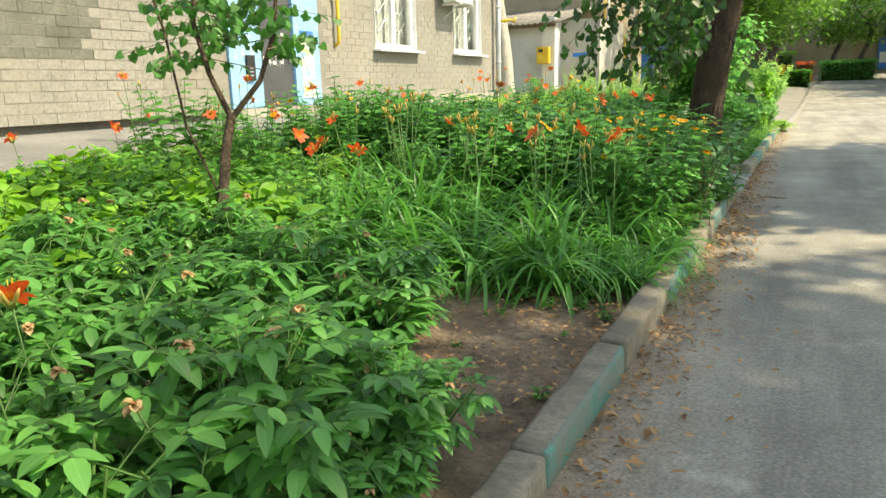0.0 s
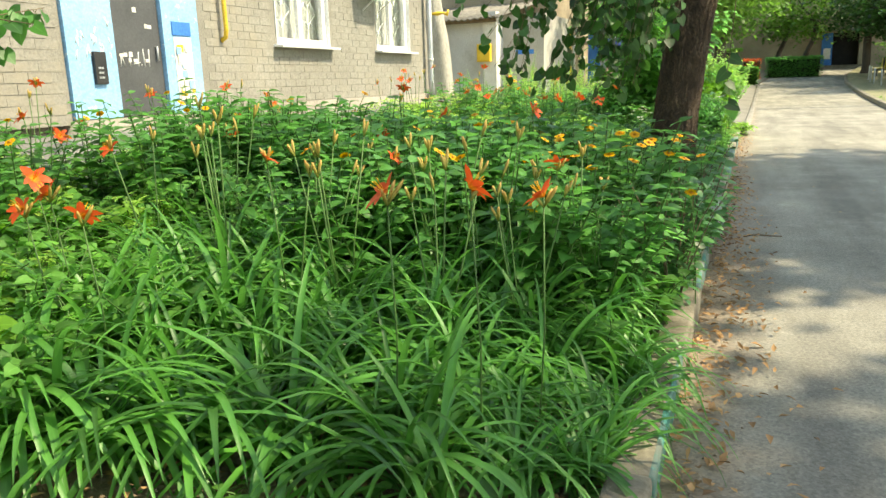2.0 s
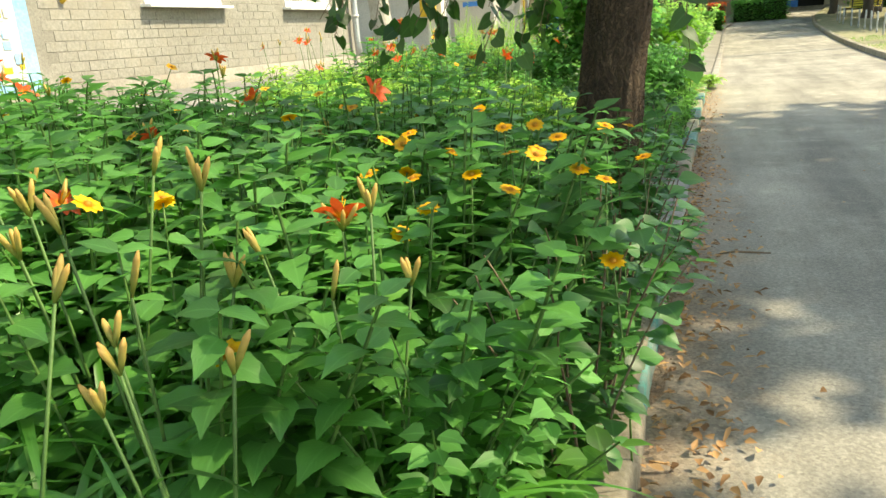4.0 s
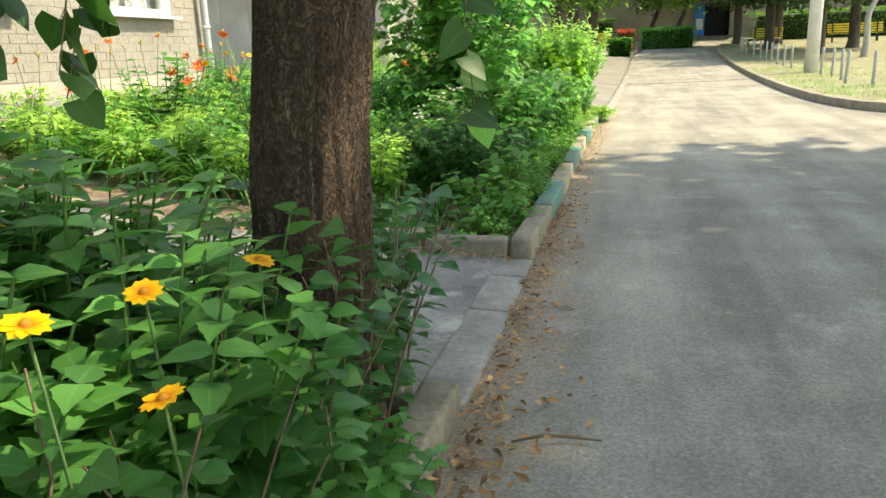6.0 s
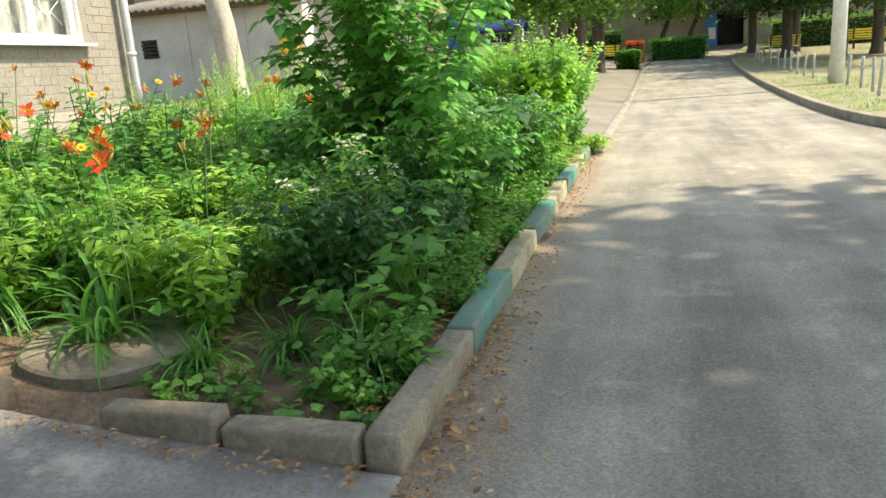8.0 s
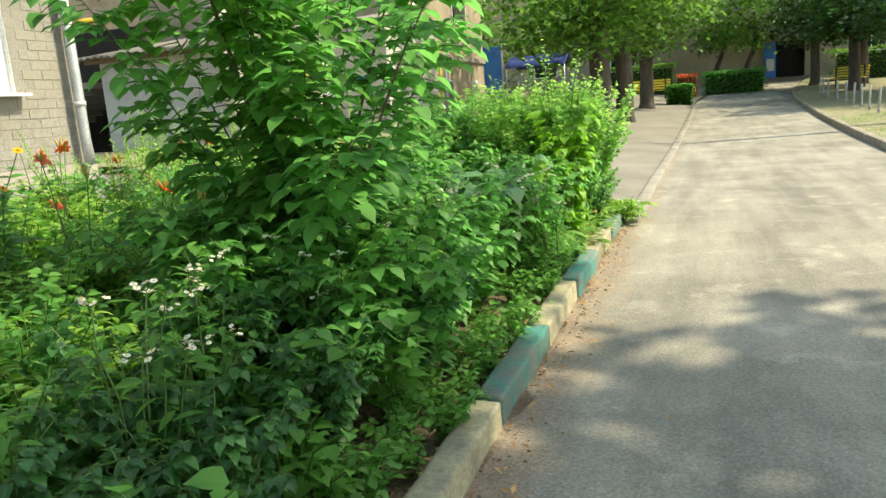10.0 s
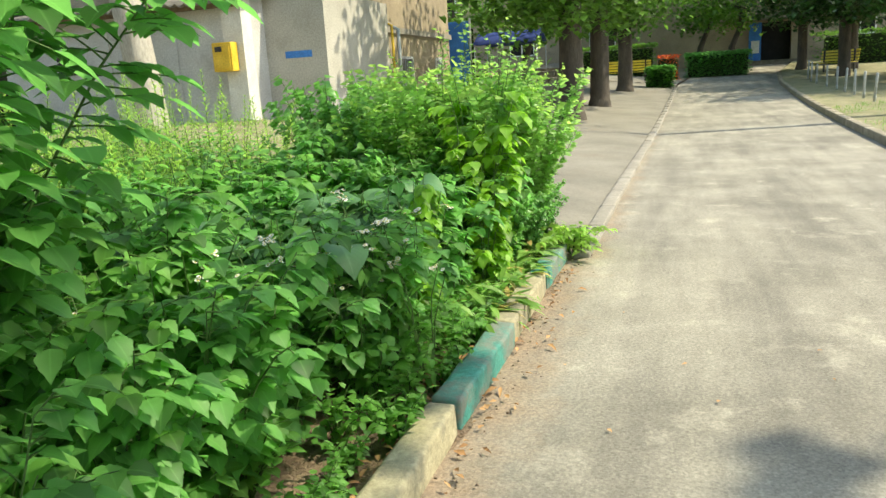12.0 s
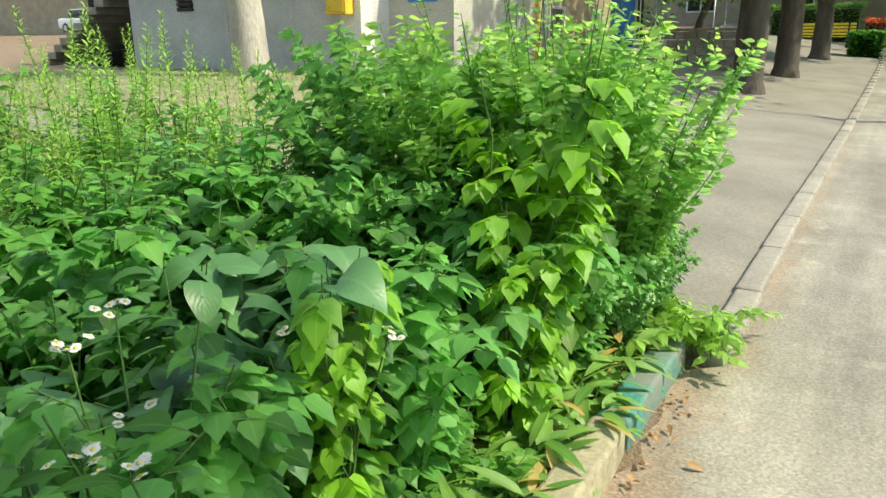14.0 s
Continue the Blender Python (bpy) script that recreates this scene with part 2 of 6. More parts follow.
M_STEEL = surface("galvanised_pipe", (0.40, 0.42, 0.43), (0.58, 0.60, 0.61), 0.45, 3.0, 40.0, 0.1, metal=0.5)
M_SLATE = surface("weathered_corrugated_roof", (0.16, 0.145, 0.125), (0.30, 0.28, 0.25), 0.93, 2.0, 30.0, 0.5)
M_BARK = surface("dark_furrowed_bark", (0.066, 0.041, 0.026), (0.180, 0.118, 0.075), 0.95, 14.0, 60.0, 1.0, stretch=(1, 1, 0.45), spots=((0.20, 0.150, 0.100), 18.0, 0.58, 0.75), bump_size=0.02)


def cracked(m):
    """Dark furrows between long plates of bark."""
    nt = m.node_tree
    bsdf = nt.nodes["Principled BSDF"]
    old = bsdf.inputs["Base Color"].links[0].from_socket
    geo = nt.nodes.new("ShaderNodeNewGeometry")
    mp = node(nt, "ShaderNodeMapping", Scale=(1.0, 1.0, 0.55))
    nt.links.new(geo.outputs["Position"], mp.inputs[0])
    warp = nt.nodes.new("ShaderNodeTexNoise")
    warp.inputs["Scale"].default_value = 14.0
    warp.inputs["Detail"].default_value = 5.0
    nt.links.new(mp.outputs[0], warp.inputs["Vector"])
    mixv = nt.nodes.new("ShaderNodeMix")
    mixv.data_type, mixv.blend_type = "RGBA", "ADD"
    mixv.inputs[0].default_value = 0.24
    nt.links.new(mp.outputs[0], mixv.inputs[6])
    nt.links.new(warp.outputs["Color"], mixv.inputs[7])
    vo = nt.nodes.new("ShaderNodeTexVoronoi")
    vo.feature = "DISTANCE_TO_EDGE"
    vo.inputs["Scale"].default_value = 46.0
    nt.links.new(mixv.outputs[2], vo.inputs["Vector"])
    edge = ramp(nt, vo.outputs["Distance"], [(0.0, (0.3, 0.3, 0.3)), (0.16, (1, 1, 1))])
    col = mixc(nt, edge, (0.040, 0.027, 0.018), old)
    nt.links.new(col, bsdf.inputs["Base Color"])
    first = bsdf.inputs["Normal"].links[0].from_node
    bp = node(nt, "ShaderNodeBump", Strength=1.0, Distance=0.02)
    nt.links.new(edge, bp.inputs["Height"])
    nt.links.new(first.outputs[0], bp.inputs["Normal"])
    nt.links.new(bp.outputs[0], bsdf.inputs["Normal"])


cracked(M_BARK)
M_FARBARK = surface("grey_brown_bark", (0.055, 0.045, 0.038), (0.12, 0.10, 0.082), 0.95, 5.0, 30.0, 0.9, stretch=(1, 1, 0.25), bump_size=0.03)
M_PALEBARK = surface("pale_lime_washed_bark", (0.33, 0.31, 0.27), (0.48, 0.45, 0.40), 0.95, 4.0, 30.0, 0.8, stretch=(1, 1, 0.3), bump_size=0.02)
M_TWIG = surface("brown_twig", (0.10, 0.07, 0.045), (0.22, 0.16, 0.10), 0.9, 8.0, 60.0, 0.4)
M_STEM = surface("green_stem", (0.040, 0.105, 0.020), (0.090, 0.190, 0.040), 0.6, 8.0, 50.0, 0.1)
M_DRYGRASS = surface("dry_lawn_ground", (0.215, 0.200, 0.118), (0.335, 0.310, 0.195), 0.97, 1.4, 35.0, 0.8, spots=((0.15, 0.17, 0.07), 2.5, 0.48, 0.66), bump_size=0.03)
M_POST = surface("white_painted_post", (0.62, 0.62, 0.60), (0.76, 0.76, 0.74), 0.6, 4.0, 40.0, 0.15)
M_BENCHY = surface("yellow_bench_paint", (0.60, 0.48, 0.05), (0.75, 0.62, 0.10), 0.55, 4.0, 40.0, 0.15)
M_STONE = surface("rough_grey_stone", (0.20, 0.185, 0.15), (0.34, 0.32, 0.27), 0.95, 2.0, 25.0, 0.8, bump_size=0.03)

L_PEONY = leafy("peony_leaf", (0.055, 0.185, 0.042), (0.112, 0.320, 0.070), trans=0.38, rough=0.42)
L_LILY = leafy("daylily_blade", (0.040, 0.160, 0.030), (0.095, 0.295, 0.050), trans=0.33, rough=0.4, rib=0.12)
L_HELI = leafy("false_sunflower_leaf", (0.046, 0.160, 0.038), (0.096, 0.288, 0.064), trans=0.40, rough=0.45)
L_COVER = leafy("undergrowth_leaf", (0.068, 0.205, 0.040), (0.150, 0.375, 0.075), trans=0.52, rough=0.55)
L_LIME = leafy("yellow_green_leaf", (0.12, 0.31, 0.025), (0.22, 0.46, 0.045), trans=0.42, rough=0.5)
L_TREE = leafy("lime_tree_leaf", (0.018, 0.066, 0.013), (0.044, 0.135, 0.024), trans=0.26, rough=0.45)
L_GLOSSY = leafy("glossy_shrub_leaf", (0.075, 0.215, 0.055), (0.165, 0.395, 0.105), trans=0.42, rough=0.32)
L_FARTREE = leafy("far_crown_leaf", (0.035, 0.105, 0.016), (0.120, 0.270, 0.038), trans=0.42, rough=0.55)
L_ROSE = leafy("dark_shrub_leaf", (0.028, 0.112, 0.032), (0.062, 0.205, 0.050), trans=0.36, rough=0.42)
L_MAPLE = leafy("ash_maple_leaf", (0.070, 0.225, 0.058), (0.150, 0.400, 0.100), trans=0.52, rough=0.5)
L_LILAC = leafy("greyish_broad_leaf", (0.062, 0.170, 0.066), (0.108, 0.255, 0.100), trans=0.3, rough=0.4)
L_PRIVET = leafy("privet_leaf", (0.115, 0.270, 0.060), (0.250, 0.490, 0.125), trans=0.58, rough=0.4)
L_GOLDEN = leafy("goldenrod_leaf", (0.180, 0.360, 0.060), (0.300, 0.540, 0.110), trans=0.6, rough=0.55)
L_IRIS = leafy("iris_fan_leaf", (0.08, 0.21, 0.04), (0.19, 0.36, 0.08), trans=0.35, rough=0.5, yellow=(0.50, 0.36, 0.14))
L_DRY = leafy("fallen_dry_leaf", (0.24, 0.115, 0.050), (0.50, 0.29, 0.135), trans=0.1, rough=0.85, rib=0.1)
P_ORANGE = petal("orange_lily_petal", (0.85, 0.35, 0.03), (0.80, 0.10, 0.025))
P_YELLOW = petal("golden_ray_petal", (0.76, 0.28, 0.006), (0.88, 0.48, 0.015), 0.5)
P_WHITE = petal("white_ray_petal", (0.80, 0.80, 0.70), (0.85, 0.85, 0.85))
P_CENTRE = petal("amber_flower_disc", (0.46, 0.17, 0.005), (0.58, 0.24, 0.01))
P_DEAD = petal("withered_bloom", (0.30, 0.12, 0.04), (0.52, 0.34, 0.17))
P_PALE = petal("pale_yellow_disc", (0.72, 0.60, 0.14), (0.78, 0.66, 0.18))
P_BUD = petal("lily_bud", (0.30, 0.36, 0.08), (0.70, 0.45, 0.14), 0.8)


# ---- shared building code ----
def gz(x, y):
    """Height of the ground: the road is level, the beds rise to the houses and the far end rises a little."""
    far = 0.0
    if y > 25:
        far = 1.2 * ((min(y, 58) - 25) / 33) ** 2 + 0.045 * max(0, y - 58)
    side = 0.0
    if x < -0.1:
        d = min(-x - 0.1, 6.2)
        side = 0.06 + 0.72 * (d / 6.2) ** 1.3
    return far + side


class Builder:
    """Collects the faces of one mesh, with texture coordinates along and across each leaf."""

    def __init__(self):
        self.v, self.f, self.uv, self.mi = [], [], [], []

    def quad_box(self, x0, y0, z0, x1, y1, z1, mi=0):
        n = len(self.v)
        for x, y, z in ((x0, y0, z0), (x1, y0, z0), (x1, y1, z0), (x0, y1, z0), (x0, y0, z1), (x1, y0, z1), (x1, y1, z1), (x0, y1, z1)):
            self.v.append((x, y, z))
            self.uv.append((0.5, 0.5))
        for q in ((3, 2, 1, 0), (4, 5, 6, 7), (0, 1, 5, 4), (1, 2, 6, 5), (2, 3, 7, 6), (3, 0, 4, 7)):
            self.f.append(tuple(n + i for i in q))
            self.mi.append(mi)

    def leaf(self, base, way, up, length, width, shape="ovate", droop=0.5, fold=0.25, segs=4, mi=0, twist=0.0):
        way = Vector(way).normalized()
        side = way.cross(Vector(up))
        if side.length < 1e-4:
            side = way.orthogonal()
        side.normalize()
        if twist:
            side.rotate(Matrix.Rotation(twist, 3, way))
        n0 = len(self.v)
        p = Vector(base)
        step = length / segs
        rows = []
        for i in range(segs + 1):
            s = i / segs
            nrm = side.cross(way)
            if shape == "blade":
                w = width * min(1.0, 0.55 + 2.0 * s) * (1 - s ** 3.0)
            elif shape == "lance":
                w = width * math.sin(math.pi * min(1, s * 0.92 + 0.04) ** 0.75)
            elif shape == "heart":
                w = width * math.sin(math.pi * (0.16 + 0.84 * s) ** 0.62) * 1.05
            elif shape == "toothed":
                w = width * math.sin(math.pi * s ** 0.66) * (1.0 if i % 2 else 0.87) * (1.06 - 0.4 * s ** 3)
            elif shape == "petal":
                w = width * math.sin(math.pi * (s * 0.82 + 0.10))
            else:
                w = width * math.sin(math.pi * s ** 0.66) * (1.06 - 0.35 * s ** 3)
            if i == segs or (i == 0 and shape not in ("blade", "heart", "petal")):
                rows.append((len(self.v),))
                self.v.append(tuple(p))
                self.uv.append((s, 0.0))
            else:
                rows.append((len(self.v), len(self.v) + 1, len(self.v) + 2))
                lift = nrm * (w * fold)
                back = way * (w * 0.35 if shape == "heart" and i == 0 else 0)
                for q, vv in ((p - side * w + lift - back, -1.0), (p, 0.0), (p + side * w + lift - back, 1.0)):
                    self.v.append(tuple(q))
                    self.uv.append((s, vv))
            way = (way + Vector((0, 0, -1)) * (droop / segs)).normalized()
            p = p + way * step
        for a, b in zip(rows, rows[1:]):
            if len(a) == 1 and len(b) == 3:
                fs = [(a[0], b[1], b[0]), (a[0], b[2], b[1])]
            elif len(a) == 3 and len(b) == 1:
                fs = [(a[0], a[1], b[0]), (a[1], a[2], b[0])]
            else:
                fs = [(a[0], a[1], b[1], b[0]), (a[1], a[2], b[2], b[1])]
            self.f += fs
            self.mi += [mi] * len(fs)

    def tube(self, pts, radii, sides=6, mi=0, caps=True):
        pts = [Vector(p) for p in pts]
        n0 = len(self.v)
        for i, p in enumerate(pts):
            d = (pts[min(i + 1, len(pts) - 1)] - pts[max(i - 1, 0)]).normalized()
            a = d.cross(Vector((0.3, 1, 0.1))).normalized()
            b = d.cross(a)
            for k in range(sides):
                t = 2 * math.pi * k / sides
                self.v.append(tuple(p + (a * math.cos(t) + b * math.sin(t)) * radii[i]))
                self.uv.append((i / max(1, len(pts) - 1), 0.6))
        for i in range(len(pts) - 1):
            for k in range(sides):
                a, b = n0 + i * sides + k, n0 + i * sides + (k + 1) % sides
                self.f.append((a, b, b + sides, a + sides))
                self.mi.append(mi)
        if caps:
            self.f.append(tuple(n0 + k for k in reversed(range(sides))))
            self.f.append(tuple(n0 + (len(pts) - 1) * sides + k for k in range(sides)))
            self.mi += [mi, mi]

    def mesh(self, name, mats, smooth=True):
        me = bpy.data.meshes.new(name)
        me.from_pydata(self.v, [], self.f)
        for m in mats:
            me.materials.append(m)
        me.polygons.foreach_set("material_index", self.mi)
        me.polygons.foreach_set("use_smooth", [smooth] * len(self.f))
        layer = me.uv_layers.new(name="UVMap")
        idx = np.zeros(len(me.loops), dtype=np.int32)
        me.loops.foreach_get("vertex_index", idx)
        layer.data.foreach_set("uv", np.array(self.uv, dtype=np.float32)[idx].ravel())
        me.update()
        return me


def part(name, b, mats, parent=None, label="", smooth=True, kind=""):
    """Links what a Builder holds as one mesh object, under its thing."""
    mats = mats if isinstance(mats, (list, tuple)) else [mats]
    ob = new(name, b.mesh(name, mats, smooth))
    if parent is not None:
        ob.parent = parent
    return tagged(ob, label=label, kind=kind)


def thing(name, place, label, category, group=""):
    ob = new(name)
    ob.empty_display_size = 0.1
    ob.matrix_basis = place if isinstance(place, Matrix) else Matrix.Translation(place)
    return tagged(ob, label=label, category=category, group=group)


def bevel_box(sx, sy, sz, r=0.01, wobble=0.0, seed=0, cuts=0):
    """A box from z 0 to sz with worn, bevelled edges, as a mesh builder."""
    bm = bmesh.new()
    bmesh.ops.create_cube(bm, size=1.0)
    for v in bm.verts:
        v.co = Vector((v.co.x * sx, v.co.y * sy, (v.co.z + 0.5) * sz))
    if cuts:
        long = [e for e in bm.edges if abs(e.verts[0].co.y - e.verts[1].co.y) > sy * 0.9]
        bmesh.ops.subdivide_edges(bm, edges=long, cuts=cuts, use_grid_fill=True)
    sharp = [e for e in bm.edges if len(e.link_faces) == 2 and e.calc_face_angle(0) > 0.5]
    bmesh.ops.bevel(bm, geom=sharp, offset=r, segments=2, affect="EDGES", profile=0.6)
    if wobble:
        for v in bm.verts:
            n = noise.noise_vector(v.co * 7 + Vector((seed * 3.1, seed * 1.7, 0)))
            v.co += n * wobble
    b = Builder()
    b.v = [tuple(v.co) for v in bm.verts]
    bm.verts.index_update()
    b.f = [tuple(v.index for v in f.verts) for f in bm.faces]
    b.uv = [(0.5, 0.5)] * len(b.v)
    b.mi = [0] * len(b.f)
    bm.free()
    return b


def sheet(name, xs, ys, height, mat, label, category, kind="structure", keep=None):
    b = Builder()
    for y in ys:
        for x in xs:
            b.v.append((x, y, height(x, y)))
            b.uv.append((0.5, 0.5))
    w = len(xs)
    for j in range(len(ys) - 1):
        for i in range(w - 1):
            if keep and not keep((xs[i] + xs[i + 1]) / 2, (ys[j] + ys[j + 1]) / 2):
                continue
            b.f.append((j * w + i, j * w + i + 1, (j + 1) * w + i + 1, (j + 1) * w + i))
            b.mi.append(0)
    ob = part(name, b, mat)
    return tagged(ob, label, category, kind=kind)


def spread(seed, x0, x1, y0, y1, gap, tries=900, keep=None):
    """Places at least gap apart in a stretch of the plan."""
    r = random.Random(seed)
    got = []
    for _ in range(tries):
        x, y = r.uniform(x0, x1), r.uniform(y0, y1)
        if keep and not keep(x, y):
            continue
        if all((x - a) ** 2 + (y - b) ** 2 > gap * gap for a, b in got):
            got.append((x, y))
    return got


# ---- ground, road, paths ----
def steps(*runs):
    out = []
    for a, b, s in runs:
        n = max(1, round((b - a) / s))
        out += [a + (b - a) * i / n for i in range(n)]
    return out + [runs[-1][1]]


def rough_soil(x, y):
    z = gz(x, y) - 0.035
    if -7 < x < -0.1 and -4 < y < 20:
        z += 0.022 * noise.noise((x * 4, y * 4, 0)) + 0.012 * noise.noise((x * 13, y * 13, 3))
    if 8.2 < y < 10.12 and -6.4 < x:
        z -= 0.07
    return z - (0.12 if x > -0.1 else 0.0) - (0.06 if y > 18.4 else 0.0)


GX = steps((-500, -60, 110), (-60, -14, 8), (-14, -7, 1.0), (-7, -0.14, 0.14), (-0.14, 6, 1.0), (6, 60, 9), (60, 500, 110))
GY = steps((-400, -40, 90), (-40, -4, 9), (-4, 20, 0.16), (20, 62, 2.0), (62, 120, 15), (120, 900, 130))
sheet("ground", GX, GY, rough_soil, M_SOIL, "bare brown garden soil rising towards the houses", "soil")

RIGHT_KERB = [(15.0, 16.6), (9.0, 16.9), (6.4, 17.3), (4.9, 17.95), (4.2, 18.7), (3.86, 19.7), (3.72, 21.5), (3.74, 24.0), (3.86, 27.5), (4.05, 33.0), (4.28, 40.0), (4.5, 46.0), (5.0, 52.0)]


def right_edge(y):
    pts = RIGHT_KERB
    if y <= pts[0][1]:
        return 15.0
    for (xa, ya), (xb, yb) in zip(pts, pts[1:]):
        if ya <= y <= yb:
            return xa + (xb - xa) * (y - ya) / (yb - ya)
    return pts[-1][0] + 0.2 * (y - pts[-1][1])


def left_edge(y):
    return 0.0 if y < 17.9 else 0.18 + 0.012 * max(0, y - 20) + (0.05 * max(0, y - 47) ** 1.4)


def strip(name, lo, hi, ys, cols, height, mat, label, category):
    b = Builder()
    for y in ys:
        for i in range(cols + 1):
            x = lo(y) + (hi(y) - lo(y)) * i / cols
            b.v.append((x, y, height(x, y)))
            b.uv.append((0.5, 0.5))
    w = cols + 1
    for j in range(len(ys) - 1):
        for i in range(cols):
            b.f.append((j * w + i, j * w + i + 1, (j + 1) * w + i + 1, (j + 1) * w + i))
            b.mi.append(0)
    return tagged(part(name, b, mat), label, category, kind="structure")


RY = steps((-30, 16.4, 0.5), (16.4, 22, 0.15), (22, 60, 0.7))
strip("road", lambda y: left_edge(y) - 0.02, right_edge, RY, 24, lambda x, y: gz(0.5, y) + 0.004 * noise.noise((x * 1.5, y * 1.5, 0)), M_ASPHALT, "worn grey asphalt yard road with pale patches", "road")
strip("crossing_path", lambda y: -6.3, lambda y: -0.16, steps((8.28, 10.06, 0.1)), 40, lambda x, y: gz(x, y) - 0.032 + 0.006 * noise.noise((x * 3, y * 3, 1)), M_PATH, "cracked grey asphalt path from the road to the door", "path")
strip("pavement_side", lambda y: -7.0, lambda y: left_edge(y) - 0.12, steps((18.35, 60, 0.8)), 14, lambda x, y: gz(x, y) + 0.01, M_DUST, "dusty pale pavement under the trees", "pavement")
strip("lawn_side", lambda y: -15.0, lambda y: -3.6 - 0.25 * math.sin(y * 1.3), steps((18.9, 25.7, 0.4)), 20, lambda x, y: gz(x, y) + 0.025 + 0.02 * noise.noise((x, y, 0)), M_DRYGRASS, "sunlit dry grass before the plaster annex", "lawn")
strip("apron", lambda y: -6.32, lambda y: -4.45 - 0.1 * math.sin(y * 1.7), steps((-6, 17.6, 0.4)), 6, lambda x, y: gz(x, y) + 0.012, M_APRON, "worn grey asphalt strip along the foot of the brick house", "pavement")
strip("pavement_verge", lambda y: right_edge(y) + 0.16, lambda y: 60, steps((17.9, 19.6, 0.1), (19.6, 62, 0.8)), 24, lambda x, y: gz(0.5, y) + 0.11 + 0.02 * noise.noise((x, y, 0)), M_DRYGRASS, "sunlit dry lawn behind the kerb", "lawn")


# ---- kerbs ----
def kerb_stone(name, label, mats, place, length, width, height, seed, group, face=None):
    b = bevel_box(width, length - 0.012, height + 0.12, 0.018, 0.007, seed, cuts=4)
    if face:
        mats = [mats, face]
        b.mi = [1 if min(b.v[i][0] for i in f) > width * 0.33 else 0 for f in b.f]
    b.v = [(x, y, z - 0.12) for x, y, z in b.v]
    ob = part(name, b, mats)
    ob.matrix_basis = place
    return tagged(ob, label, "kerb", group)


LABEL_TEAL = "kerb stone with worn teal paint beside the flower bed"
LABEL_BARE = "bare grey-beige concrete kerb stone with worn edges"
rk = random.Random(5)
JOINTS_ONE = [-2.73, -1.73, -0.73, 0.27, 1.27, 2.27, 3.27, 4.27, 5.27, 6.27, 7.27, 8.27]
JOINTS_TWO = [10.06, 11.03, 11.95, 13.0, 14.0, 15.0, 16.0, 17.0, 17.85]
for joints, grp, first in ((JOINTS_ONE, "kerb of the first bed", 0), (JOINTS_TWO, "kerb of the second bed", 0)):
    for i, (a, b) in enumerate(zip(joints, joints[1:])):
        teal = (i % 2 == 1)
        mat = M_TEAL if teal else (M_BEIGE if grp.endswith("second bed") and i else M_CONC)
        m = pose(-0.063 + rk.uniform(-0.006, 0.006), (a + b) / 2, rk.uniform(-0.008, 0.008), rk.uniform(-0.4, 0.4), rk.uniform(-1.5, 1.5), rk.uniform(-0.5, 0.5))
        if teal and joints is JOINTS_ONE:
            kerb_stone("kerb_stone", "grey kerb stone with teal paint on its road face", M_CONC, m, b - a, 0.125, 0.125, i, grp, M_TEAL)
        else:
            kerb_stone("kerb_stone", LABEL_TEAL if teal else LABEL_BARE, mat, m, b - a, 0.125, 0.125, i, grp)
for x0, x1 in ((-0.62, -0.14), (-1.08, -0.63), (-2.35, -1.52), (-3.3, -2.36)):
    m = pose((x0 + x1) / 2, 10.11, gz((x0 + x1) / 2, 10) - (0.05 if x0 > -1.2 else 0.095), 0, 0, 90 + rk.uniform(-1, 1))
    kerb_stone("kerb_stone", "bare concrete kerb stone along the crossing path", M_CONC, m, x1 - x0, 0.11, 0.105, int(x0 * 7), "kerb across the bed end")
for x0, x1 in ((-1.0, -0.15), (-2.0, -1.02), (-3.0, -2.02)):
    m = pose((x0 + x1) / 2, 8.22, gz((x0 + x1) / 2, 8) - 0.06, 0, 0, 90 + rk.uniform(-1, 1))
    kerb_stone("kerb_stone", "bare concrete kerb stone along the crossing path", M_CONC, m, x1 - x0, 0.11, 0.11, int(x0 * 9), "kerb across the bed end")
for a, b in ((8.28, 9.2), (9.2, 9.72), (9.72, 10.05)):
    kerb_stone("flush_kerb_stone", "pale flush kerb stone between path and road", M_FLUSH, pose(-0.09, (a + b) / 2, 0.0, 0, rk.uniform(1, 3), rk.uniform(-0.6, 0.6)), b - a, 0.19, 0.03, int(a * 5), "flush kerb")
y = 17.9
i = 0
while y < 46:
    m = pose(left_edge(y + 0.5) - 0.08, y + 0.5, gz(0.5, y + 0.5), 0, 0, -0.6)
    kerb_stone("flush_kerb_stone", "low pale kerb stone between pavement and road", M_LOWKERB, m, 1.0, 0.14, 0.05, i, "pavement kerb")
    y += 1.0
    i += 1
pts = [Vector((x, y, 0)) for x, y in RIGHT_KERB]
lens_ = [(b - a).length for a, b in zip(pts, pts[1:])]
s = 0.0
i = 0
while s + 1.0 < sum(lens_):
    def at_len(d):
        for (a, b), L in zip(zip(pts, pts[1:]), lens_):
            if d <= L:
                return a + (b - a) * (d / L)
            d -= L
        return pts[-1]
    a, b = at_len(s), at_len(s + 1.0)
    c = (a + b) / 2
    d = (b - a).normalized()
    nrm = Vector((d.y, -d.x, 0))
    c = c + nrm * 0.07
    m = pose(c.x, c.y, gz(0.5, c.y), 0, 0, math.degrees(math.atan2(-d.x, d.y)))
    teal = c.x > 4.0 and c.y < 19 and i % 2 == 0
    kerb_stone("kerb_stone", LABEL_TEAL if teal else "weathered grey kerb stone along the lawn", M_TEAL if teal else M_LAWNKERB, m, (b - a).length, 0.15, 0.14, i, "kerb of the lawn")
    s += 1.0
    i += 1
slab = Builder()
